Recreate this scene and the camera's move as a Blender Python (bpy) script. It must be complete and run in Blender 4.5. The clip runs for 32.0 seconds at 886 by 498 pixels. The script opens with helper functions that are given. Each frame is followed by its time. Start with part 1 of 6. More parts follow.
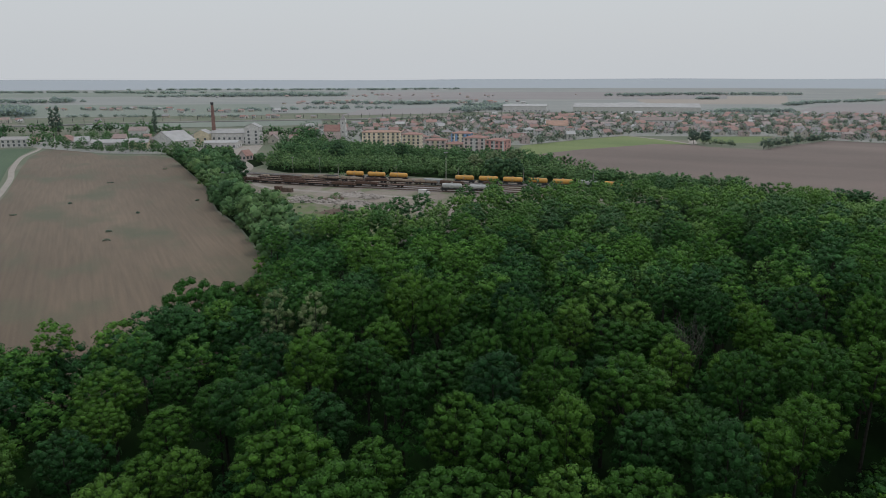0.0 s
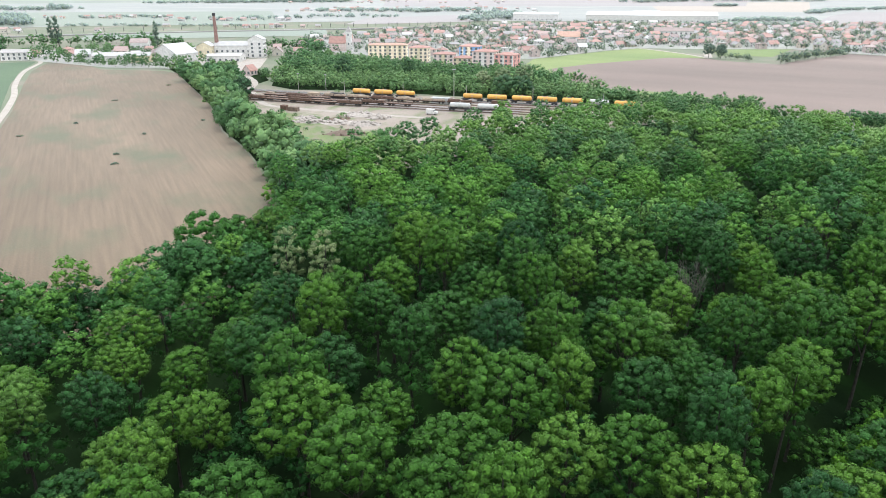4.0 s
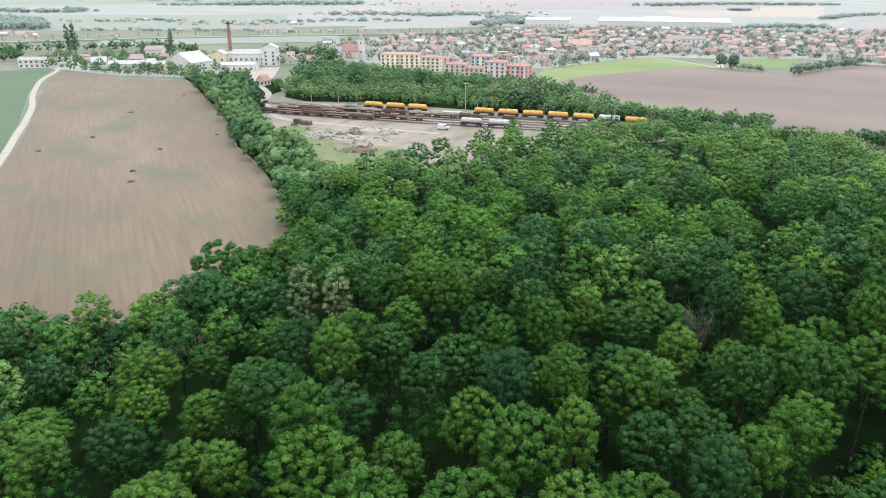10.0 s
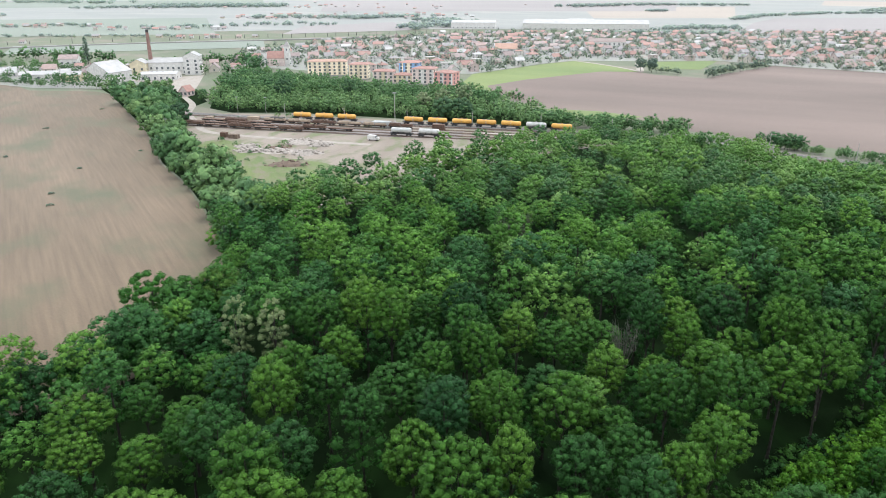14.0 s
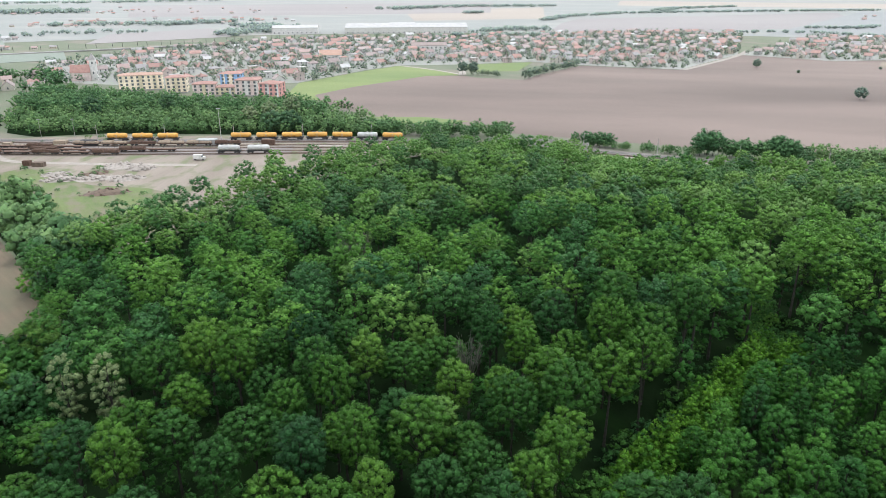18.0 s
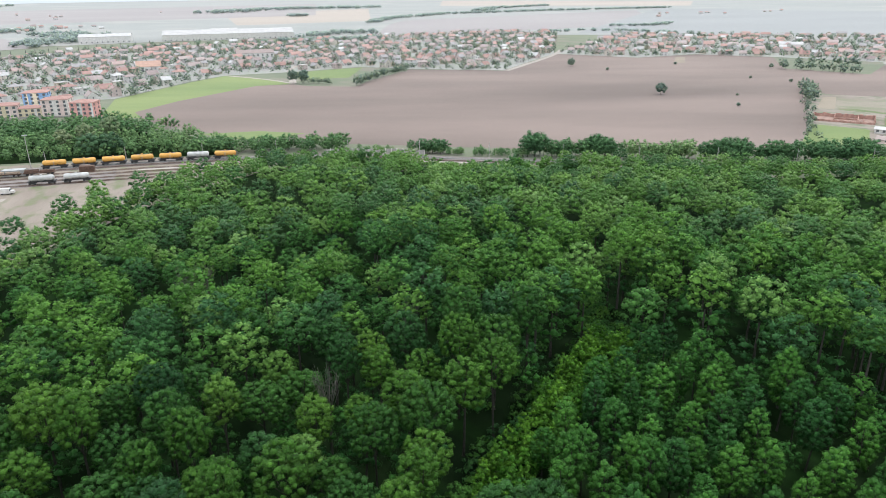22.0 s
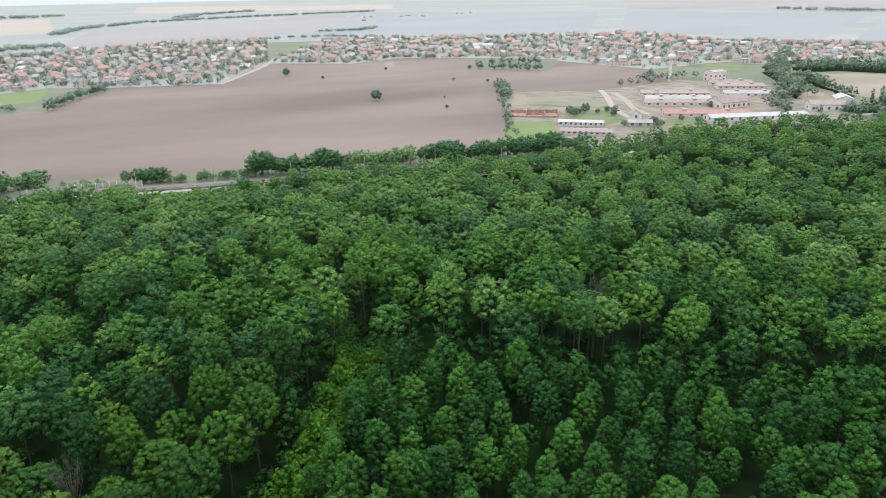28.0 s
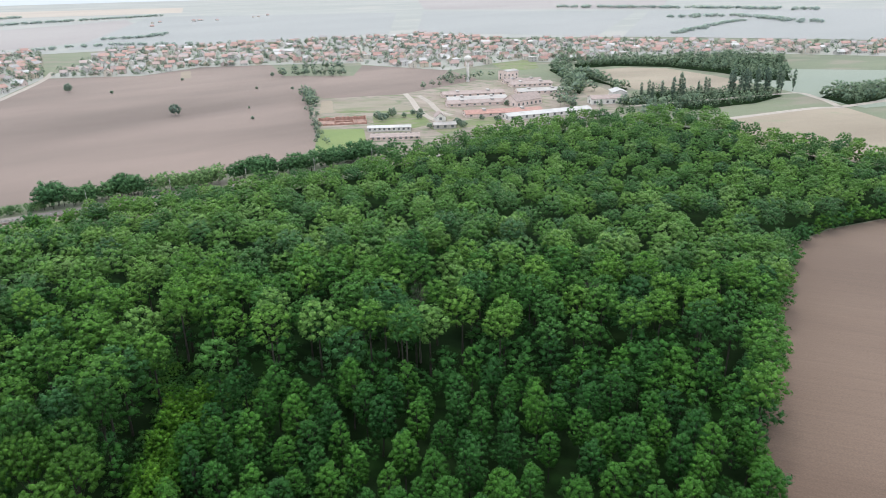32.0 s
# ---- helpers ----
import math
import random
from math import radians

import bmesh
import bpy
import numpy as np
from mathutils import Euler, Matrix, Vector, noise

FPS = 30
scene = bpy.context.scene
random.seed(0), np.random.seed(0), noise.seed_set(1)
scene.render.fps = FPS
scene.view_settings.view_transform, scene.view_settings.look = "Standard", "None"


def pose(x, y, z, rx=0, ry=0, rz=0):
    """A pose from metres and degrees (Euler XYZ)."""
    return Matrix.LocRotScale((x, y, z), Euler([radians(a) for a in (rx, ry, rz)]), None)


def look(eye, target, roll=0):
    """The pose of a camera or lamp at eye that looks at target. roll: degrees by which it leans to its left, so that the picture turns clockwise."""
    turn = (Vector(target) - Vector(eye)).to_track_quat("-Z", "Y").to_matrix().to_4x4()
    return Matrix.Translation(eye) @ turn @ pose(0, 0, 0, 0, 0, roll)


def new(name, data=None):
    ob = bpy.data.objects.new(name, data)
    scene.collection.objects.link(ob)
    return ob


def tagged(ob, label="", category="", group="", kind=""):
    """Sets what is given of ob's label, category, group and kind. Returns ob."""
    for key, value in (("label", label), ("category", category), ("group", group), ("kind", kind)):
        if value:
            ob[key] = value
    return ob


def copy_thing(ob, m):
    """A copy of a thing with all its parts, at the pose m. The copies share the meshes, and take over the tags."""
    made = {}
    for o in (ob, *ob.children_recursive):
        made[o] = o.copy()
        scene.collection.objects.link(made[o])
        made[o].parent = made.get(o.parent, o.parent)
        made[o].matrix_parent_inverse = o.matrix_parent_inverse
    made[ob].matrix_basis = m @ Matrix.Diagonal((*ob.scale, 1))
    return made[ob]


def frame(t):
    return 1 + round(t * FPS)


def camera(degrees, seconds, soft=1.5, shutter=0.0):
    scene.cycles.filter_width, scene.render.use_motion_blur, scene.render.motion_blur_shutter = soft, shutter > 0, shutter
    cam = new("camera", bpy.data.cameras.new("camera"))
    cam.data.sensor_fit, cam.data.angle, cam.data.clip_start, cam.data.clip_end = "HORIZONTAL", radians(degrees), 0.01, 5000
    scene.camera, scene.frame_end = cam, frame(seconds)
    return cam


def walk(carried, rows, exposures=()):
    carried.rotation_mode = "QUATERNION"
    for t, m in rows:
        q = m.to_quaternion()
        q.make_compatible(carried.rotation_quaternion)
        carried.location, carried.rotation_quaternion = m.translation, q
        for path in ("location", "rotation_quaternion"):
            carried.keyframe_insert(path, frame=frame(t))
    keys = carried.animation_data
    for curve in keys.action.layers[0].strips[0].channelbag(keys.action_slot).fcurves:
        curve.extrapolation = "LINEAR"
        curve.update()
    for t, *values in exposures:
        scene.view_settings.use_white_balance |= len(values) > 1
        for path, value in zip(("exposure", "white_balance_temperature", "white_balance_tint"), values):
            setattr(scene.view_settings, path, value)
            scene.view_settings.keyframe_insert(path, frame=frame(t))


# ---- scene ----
cam = camera(64.4, 32.0, soft=0.5)
PATH = [
    (0, (2.454, 1.639, 51.535), (2.424, 3.583, 51.066), -0.14),
    (0.5, (2.462, 1.622, 52.031), (2.43, 3.545, 51.484), -0.13),
    (1, (2.495, 1.595, 52.591), (2.46, 3.494, 51.965), -0.11),
    (1.5, (2.5, 1.577, 53.156), (2.462, 3.453, 52.462), -0.11),
    (2, (2.538, 1.596, 53.764), (2.498, 3.466, 53.055), -0.14),
    (2.5, (2.543, 1.571, 54.329), (2.5, 3.441, 53.62), -0.13),
    (3, (2.536, 1.589, 54.919), (2.49, 3.458, 54.21), -0.15),
    (3.5, (2.535, 1.581, 55.471), (2.487, 3.451, 54.762), -0.14),
    (5.5, (2.483, 1.556, 57.683), (2.425, 3.426, 56.975), -0.12),
    (6, (2.466, 1.495, 58.234), (2.406, 3.365, 57.527), -0.08),
    (7, (2.423, 1.459, 59.36), (2.359, 3.329, 58.653), -0.05),
    (8, (2.453, 1.474, 60.476), (2.382, 3.343, 59.768), -0.04),
    (9, (2.461, 1.433, 61.585), (2.386, 3.303, 60.879), -0.01),
    (10, (2.412, 1.426, 62.674), (2.333, 3.295, 61.967), 0.03),
    (10.5, (2.427, 1.432, 63.225), (2.344, 3.301, 62.518), -0.00),
    (11, (2.475, 1.364, 63.804), (2.396, 3.234, 63.098), 0.00),
    (12, (2.466, 1.346, 64.939), (2.405, 3.216, 64.232), -0.02),
    (12.5, (2.497, 1.348, 65.481), (2.446, 3.218, 64.774), 0.01),
    (13, (2.531, 1.287, 66.066), (2.51, 3.158, 65.36), 0.01),
    (13.5, (2.587, 1.169, 66.705), (2.633, 3.04, 65.998), -0.01),
    (14, (2.614, 1.089, 67.314), (2.72, 2.957, 66.607), -0.04),
    (14.5, (2.664, 1.058, 67.856), (2.818, 2.923, 67.149), -0.06),
    (16.5, (2.765, 0.969, 70.077), (3.145, 2.801, 69.371), -0.23),
    (17, (2.681, 1.027, 70.606), (3.114, 2.847, 69.9), -0.16),
    (18, (2.769, 0.992, 71.779), (3.314, 2.783, 71.074), -0.22),
    (19, (2.637, 0.926, 73.183), (3.29, 2.68, 72.478), -0.35),
    (20, (2.523, 0.703, 74.714), (3.277, 2.414, 74.007), -0.44),
    (21, (2.483, 0.532, 75.957), (3.332, 2.199, 75.25), -0.52),
    (22, (2.519, 0.253, 77.11), (3.46, 1.869, 76.402), -0.62),
    (23, (2.648, 0.095, 78.118), (3.682, 1.653, 77.41), -0.75),
    (24, (2.645, 0.061, 79.267), (3.771, 1.555, 78.558), -0.79),
    (25, (2.544, 0.083, 80.381), (3.765, 1.499, 79.672), -0.64),
    (26, (2.456, 0.153, 81.243), (3.775, 1.479, 80.534), -0.55),
    (26.5, (2.458, 0.113, 81.673), (3.82, 1.394, 80.964), -0.64),
    (28.5, (2.406, -0.26, 83.707), (3.926, 0.829, 82.997), -0.79),
    (29, (2.268, -0.403, 84.298), (3.822, 0.635, 83.588), -0.74),
    (30, (1.806, -0.807, 85.608), (3.425, 0.126, 84.896), -0.80),
    (31, (1.249, -1.326, 87.096), (2.926, -0.504, 86.38), -1.05),
    (32, (0.698, -1.791, 88.41), (2.427, -1.087, 87.692), -1.10),
]
EXPOSURES = [(0, -1.65, 5930, 6), (0.5, -1.48, 5930, 6), (1, -1.03, 5930, 6), (1.5, -0.5, 5930, 6), (2, -0.22, 5930, 6), (3, 0.02, 5930, 6), (6, 0.0, 5930, 6), (10, -0.1, 5930, 6), (14, -0.16, 5930, 6), (18, -0.24, 5930, 6), (24, -0.28, 5930, 6), (32, -0.32, 5930, 6)]
walk(cam, [(t, look(eye, target, roll)) for t, eye, target, roll in PATH], EXPOSURES)


# ---- light ----
SUN_EL, SUN_AZ = 72.0, 40.0   # degrees; azimuth clockwise from +y
world = bpy.data.worlds.new("overcast")
scene.world = world
world.use_nodes = True
wt = world.node_tree
wt.nodes.clear()
w_out = wt.nodes.new("ShaderNodeOutputWorld")
w_add = wt.nodes.new("ShaderNodeAddShader")
w_sky = wt.nodes.new("ShaderNodeTexSky")
w_sky.sky_type, w_sky.sun_disc = "NISHITA", False
w_sky.sun_elevation, w_sky.sun_rotation = radians(SUN_EL), radians(SUN_AZ)
w_sky.dust_density, w_sky.air_density = 6.0, 1.4
w_bg = wt.nodes.new("ShaderNodeBackground")
w_bg.inputs["Strength"].default_value = 0.05
w_cloud = wt.nodes.new("ShaderNodeBackground")
w_cloud.inputs["Color"].default_value = (1.0, 0.965, 0.945, 1)
w_cloud.inputs["Strength"].default_value = 1.8
wt.links.new(w_sky.outputs[0], w_bg.inputs["Color"])
wt.links.new(w_bg.outputs[0], w_add.inputs[0])
wt.links.new(w_cloud.outputs[0], w_add.inputs[1])
wt.links.new(w_add.outputs[0], w_out.inputs["Surface"])
sun = new("sun", bpy.data.lights.new("sun", "SUN"))
sun.data.energy, sun.data.angle, sun.data.color = 1.4, radians(12), (1.0, 0.97, 0.92)
a, e = radians(SUN_AZ), radians(SUN_EL)
sun.matrix_world = look((0, 0, 200), Vector((0, 0, 200)) - Vector((math.sin(a) * math.cos(e), math.cos(a) * math.cos(e), math.sin(e))))


# ---- materials ----
def shader(name):
    m = bpy.data.materials.new(name)
    m.use_nodes = True
    nt = m.node_tree
    return m, nt, nt.nodes["Principled BSDF"], nt.nodes, nt.links


def ramp(nodes, stops):
    r = nodes.new("ShaderNodeValToRGB")
    els = r.color_ramp.elements
    while len(els) < len(stops):
        els.new(0.5)
    for el, (p, c) in zip(els, stops):
        el.position, el.color = p, (*c, 1)
    return r


def noise_at(nodes, links, scale, detail=4, stretch=None, turn=0.0):
    co = nodes.new("ShaderNodeNewGeometry")
    mp = nodes.new("ShaderNodeMapping")
    mp.vector_type = "TEXTURE"
    mp.inputs["Rotation"].default_value = (0, 0, radians(turn))
    if stretch:
        mp.inputs["Scale"].default_value = [1 / v for v in stretch]
    n = nodes.new("ShaderNodeTexNoise")
    n.inputs["Scale"].default_value, n.inputs["Detail"].default_value = scale, detail
    links.new(co.outputs["Position"], mp.inputs["Vector"])
    links.new(mp.outputs[0], n.inputs["Vector"])
    return n.outputs["Fac"]


def blend(nodes, links, fac, a, b, mode="MIX"):
    m = nodes.new("ShaderNodeMix")
    m.data_type, m.blend_type = "RGBA", mode
    for sock, v in ((m.inputs[0], fac), (m.inputs[6], a), (m.inputs[7], b)):
        if isinstance(v, (int, float)):
            sock.default_value = v
        elif isinstance(v, tuple):
            sock.default_value = (*v, 1)
        else:
            links.new(v, sock)
    return m.outputs[2]


def sharpen(nodes, links, fac, lo, hi):
    m = nodes.new("ShaderNodeMapRange")
    m.inputs["From Min"].default_value, m.inputs["From Max"].default_value = lo, hi
    links.new(fac, m.inputs["Value"])
    return m.outputs[0]


def tint_of(nodes, shared):
    if shared:
        at = nodes.new("ShaderNodeAttribute")
        at.attribute_name = "tint"
        return at.outputs["Fac"]
    return nodes.new("ShaderNodeObjectInfo").outputs["Random"]


def foliage(name, stops, shared, through_light=0.08, gloss=0.14, sheen=0.03, vary=0.42):
    m, nt, p, nodes, links = shader(name)
    base = ramp(nodes, stops)
    links.new(tint_of(nodes, shared), base.inputs[0])
    geo = nodes.new("ShaderNodeNewGeometry")
    leafy = ramp(nodes, [(0, (1 - vary, 1 - vary * 0.95, 1 - vary * 0.95)), (1, (1 + vary * 1.05, 1 + vary * 0.95, 1 + vary * 0.75))])
    links.new(geo.outputs["Random Per Island"], leafy.inputs[0])
    c = blend(nodes, links, 1.0, base.outputs[0], leafy.outputs[0], "MULTIPLY")
    clump = ramp(nodes, [(0.3, (0.8, 0.85, 0.8)), (0.7, (1.2, 1.15, 1.1))])
    links.new(noise_at(nodes, links, 0.45, 2), clump.inputs[0])
    c = blend(nodes, links, 1.0, c, clump.outputs[0], "MULTIPLY")
    links.new(c, p.inputs["Base Color"])
    p.inputs["Roughness"].default_value = 0.55
    p.inputs["Specular IOR Level"].default_value = gloss
    # Far trees get more sheen, a whitening that imitates haze.
    p.inputs["Sheen Weight"].default_value = sheen
    p.inputs["Sheen Roughness"].default_value = 0.45
    p.inputs["Sheen Tint"].default_value = (0.8, 1.0, 0.5, 1)
    b = nodes.new("ShaderNodeBump")
    b.inputs["Strength"].default_value, b.inputs["Distance"].default_value = 0.9, 0.25
    links.new(noise_at(nodes, links, 4.5, 2), b.inputs["Height"])
    links.new(b.outputs[0], p.inputs["Normal"])
    tr = nodes.new("ShaderNodeBsdfTranslucent")
    links.new(c, tr.inputs["Color"])
    mx = nodes.new("ShaderNodeMixShader")
    mx.inputs[0].default_value = through_light
    links.new(p.outputs[0], mx.inputs[1])
    links.new(tr.outputs[0], mx.inputs[2])
    links.new(mx.outputs[0], nodes["Material Output"].inputs["Surface"])
    return m


def soil(name, dark, light, weeds=None, row_turn=0.0, rows=0.25, patch=0.012, weed_amount=0.62, sheen=0.12, spec=0.2):
    """Open ground: broad pale and dark stretches, sowing rows, clods, and weeds in patches."""
    m, nt, p, nodes, links = shader(name)
    broad = noise_at(nodes, links, patch, 5, (1.0, 0.35, 1.0), row_turn)
    c = blend(nodes, links, sharpen(nodes, links, broad, 0.34, 0.66), dark, light)
    streak = ramp(nodes, [(0.3, (1 - rows,) * 3), (0.7, (1 + rows,) * 3)])
    links.new(noise_at(nodes, links, 0.9, 3, (1.0, 0.04, 1.0), row_turn), streak.inputs[0])
    c = blend(nodes, links, 1.0, c, streak.outputs[0], "MULTIPLY")
    grain = ramp(nodes, [(0.25, (0.86,) * 3), (0.75, (1.14,) * 3)])
    fine = noise_at(nodes, links, 2.2, 6)
    links.new(fine, grain.inputs[0])
    c = blend(nodes, links, 1.0, c, grain.outputs[0], "MULTIPLY")
    if weeds:
        w = noise_at(nodes, links, patch * 3.1, 6, (1.0, 0.5, 1.0), row_turn)
        c = blend(nodes, links, sharpen(nodes, links, w, weed_amount, weed_amount + 0.16), c, weeds)
    links.new(c, p.inputs["Base Color"])
    p.inputs["Roughness"].default_value = 0.9
    p.inputs["Specular IOR Level"].default_value = spec
    # Sheen whitens ground seen at a low angle, in place of haze.
    p.inputs["Sheen Weight"].default_value = sheen
    p.inputs["Sheen Roughness"].default_value = 0.6
    b = nodes.new("ShaderNodeBump")
    b.inputs["Strength"].default_value, b.inputs["Distance"].default_value = 0.4, 0.15
    links.new(fine, b.inputs["Height"])
    links.new(b.outputs[0], p.inputs["Normal"])
    return m


def plain(name, stops, shared=False, rough=0.7, metal=0.0, scale=0.6, vary=0.14, spec=0.4):
    """Painted, tiled or metal surface whose hue is picked from stops, with stains and grain."""
    m, nt, p, nodes, links = shader(name)
    base = ramp(nodes, stops)
    base.color_ramp.interpolation = "CONSTANT" if len(stops) > 2 else "LINEAR"
    links.new(tint_of(nodes, shared), base.inputs[0])
    st = ramp(nodes, [(0.3, (1 - vary,) * 3), (0.7, (1 + vary,) * 3)])
    links.new(noise_at(nodes, links, scale, 5), st.inputs[0])
    c = blend(nodes, links, 1.0, base.outputs[0], st.outputs[0], "MULTIPLY")
    fine = ramp(nodes, [(0.3, (1 - vary / 2,) * 3), (0.7, (1 + vary / 2,) * 3)])
    links.new(noise_at(nodes, links, scale * 9, 3), fine.inputs[0])
    c = blend(nodes, links, 1.0, c, fine.outputs[0], "MULTIPLY")
    links.new(c, p.inputs["Base Color"])
    p.inputs["Roughness"].default_value, p.inputs["Metallic"].default_value = rough, metal
    p.inputs["Specular IOR Level"].default_value = spec
    return m


def one(name, colour, **kw):
    return plain(name, [(0, tuple(v * 0.93 for v in colour)), (1, tuple(min(1, v * 1.07) for v in colour))], **kw)


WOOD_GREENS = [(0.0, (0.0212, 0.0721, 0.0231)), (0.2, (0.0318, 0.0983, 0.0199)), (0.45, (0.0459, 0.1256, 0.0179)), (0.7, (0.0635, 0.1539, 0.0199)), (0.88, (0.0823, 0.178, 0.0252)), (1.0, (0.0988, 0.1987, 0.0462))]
# Lighter copy of the wood greens; haze over the farther crowns put into colour.
WOOD_HAZE_GREENS = [(0.0, (0.0363, 0.1088, 0.0376)), (0.25, (0.0525, 0.1467, 0.0339)), (0.5, (0.0727, 0.1823, 0.0314)), (0.75, (0.0929, 0.2139, 0.0339)), (0.9, (0.1143, 0.2379, 0.0427)), (1.0, (0.1358, 0.2632, 0.0702))]
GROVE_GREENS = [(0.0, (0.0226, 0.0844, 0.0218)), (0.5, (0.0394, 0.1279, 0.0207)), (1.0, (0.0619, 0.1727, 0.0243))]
# Hedge greens, raised a little as haze put into the colour.
HEDGE_GREENS = [(0.0, (0.0562, 0.1344, 0.0605)), (0.5, (0.0983, 0.196, 0.0814)), (1.0, (0.1685, 0.2755, 0.1133))]
# Belt greens, lightened and blued to paint haze over the belts.
BELT_HAZE_GREENS = [(0.0, (0.083, 0.140, 0.105)), (0.5, (0.110, 0.175, 0.126)), (1.0, (0.147, 0.213, 0.150))]
# Town and lone tree greens, lightened toward blue-grey so the colour carries haze.
FAR_HAZE_GREENS = [(0.0, (0.1136, 0.1751, 0.1616)), (0.6, (0.1504, 0.215, 0.1856)), (1.0, (0.1944, 0.254, 0.2088))]
# Most distant leaves: haze is painted straight into these blue-grey greens.
HAZE_GREENS = [(0.0, (0.309, 0.386, 0.420)), (1.0, (0.393, 0.459, 0.482))]
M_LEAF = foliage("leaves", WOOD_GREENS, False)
M_LEAF_S = foliage("leaves_massed_haze", WOOD_HAZE_GREENS, True)
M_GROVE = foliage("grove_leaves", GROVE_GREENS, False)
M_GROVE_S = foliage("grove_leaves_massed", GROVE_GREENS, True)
M_HEDGE_S = foliage("hedge_leaves", HEDGE_GREENS, True, vary=0.4)
M_BELT_S = foliage("belt_leaves_haze", BELT_HAZE_GREENS, True, 0.2, 0.25, 0.3, 0.3)
# Paler, bluer copy of the forest leaves: haze painted on trees past 190 m.
M_OUTER_S = foliage("outer_forest_leaves_haze", [(p, (c[0] * 1.12, c[1] * 1.06, c[2] * 1.15)) for p, c in WOOD_HAZE_GREENS], True, 0.16, 0.25, 0.2, 0.32)
M_TOWN_S = foliage("garden_leaves_haze", FAR_HAZE_GREENS, True, 0.3, 0.3, 0.5, 0.25)
M_TOWN = foliage("garden_leaves_haze_single", FAR_HAZE_GREENS, False, 0.3, 0.3, 0.4)
M_FARLEAF_S = foliage("distant_leaves_haze", HAZE_GREENS, True, 0.3, 0.3, 0.6, 0.2)
M_YOUNG_S = foliage("sapling_leaves", [(0, (0.056, 0.168, 0.017)), (1, (0.108, 0.246, 0.022))], True, 0.15)
M_DUSKY = foliage("dark_tree_leaves", [(0, (0.045, 0.098, 0.052)), (1, (0.060, 0.122, 0.062))], False)
M_SILVER = foliage("silvery_leaves", [(0, (0.17, 0.23, 0.13)), (1, (0.22, 0.27, 0.16))], False)
M_PALE = foliage("pale_leaves", [(0, (0.19, 0.255, 0.125)), (1, (0.24, 0.30, 0.155))], False, 0.2)
M_BARE = foliage("dry_twigs", [(0, (0.085, 0.085, 0.078)), (1, (0.105, 0.105, 0.095))], False, 0.0)
M_BARK = one("bark", (0.05, 0.047, 0.040), rough=0.9, scale=2.0, vary=0.3, spec=0.1)
# Far darker than leaf litter: shade under the trees is painted into it.
M_FLOOR_SHADE = soil("forest_floor_shade", (0.007, 0.015, 0.006), (0.012, 0.024, 0.008), (0.014, 0.034, 0.009), 0, 0.1, 0.05, 0.5, 0.0, 0.02)
M_BROWN = soil("sparse_crop_soil", (0.108, 0.077, 0.046), (0.184, 0.134, 0.088), (0.100, 0.098, 0.055), 28, 0.15, 0.014, 0.50)
M_TILLED = soil("tilled_soil", (0.109, 0.077, 0.062), (0.202, 0.149, 0.125), None, 60, 0.04, 0.009)
M_TILLED2 = soil("tilled_soil_red", (0.112, 0.073, 0.052), (0.150, 0.102, 0.075), None, 0, 0.07, 0.02)
M_GREEN = soil("winter_crop", (0.044, 0.088, 0.034), (0.066, 0.114, 0.046), None, 28, 0.08, 0.02)
M_LIME = soil("bright_crop", (0.120, 0.172, 0.040), (0.170, 0.215, 0.058), None, 60, 0.08, 0.02)
M_BEIGE = soil("fallow_soil", (0.20, 0.162, 0.115), (0.27, 0.225, 0.165), (0.19, 0.20, 0.12), 40, 0.06, 0.02, 0.6)
M_PADDOCK = soil("fallow_paddock", (0.175, 0.150, 0.108), (0.235, 0.205, 0.155), (0.15, 0.16, 0.085), 35, 0.08, 0.03, 0.5)
M_WASTE = soil("dusty_weedy_ground", (0.19, 0.155, 0.125), (0.26, 0.215, 0.18), (0.105, 0.135, 0.06), 15, 0.08, 0.05, 0.47)
M_YARD = soil("gravel_yard", (0.185, 0.148, 0.116), (0.275, 0.230, 0.190), (0.125, 0.145, 0.06), -20, 0.05, 0.05, 0.5)
M_VERGE = soil("dry_verge_grass", (0.105, 0.118, 0.052), (0.150, 0.150, 0.078), (0.20, 0.165, 0.115), 35, 0.1, 0.06, 0.5)
M_YARDGRASS = soil("yard_grass", (0.085, 0.128, 0.030), (0.140, 0.178, 0.052), (0.17, 0.155, 0.095), 15, 0.08, 0.06, 0.46)
M_BALLAST = soil("ballast", (0.135, 0.112, 0.102), (0.215, 0.185, 0.17), None, 70, 0.2, 0.08)
M_TRACK = one("pale_gravel_road", (0.345, 0.31, 0.275), rough=0.95, scale=0.3)
M_LAND = soil("open_country", (0.085, 0.108, 0.052), (0.125, 0.145, 0.076), (0.165, 0.145, 0.105), 30, 0.06, 0.012, 0.5, 0.15)
M_TOWNGROUND = soil("town_ground", (0.136, 0.136, 0.112), (0.204, 0.190, 0.167), (0.14, 0.17, 0.095), 20, 0.1, 0.05, 0.48, 0.4)
# Far crop and soil colours, greyed and paled so they carry distance haze.
M_F_GREEN = soil("far_green_crop_haze", (0.124, 0.158, 0.115), (0.155, 0.186, 0.136), None, 20, 0.04, 0.006, 0.6, 0.25)
M_F_PLAIN = soil("far_mixed_crops_haze", (0.153, 0.166, 0.148), (0.196, 0.200, 0.184), (0.235, 0.225, 0.20), 50, 0.04, 0.003, 0.5, 0.3)
M_F_TEAL = soil("far_crop_haze_grey", (0.175, 0.184, 0.181), (0.212, 0.215, 0.213), None, 70, 0.04, 0.004, 0.6, 0.25)
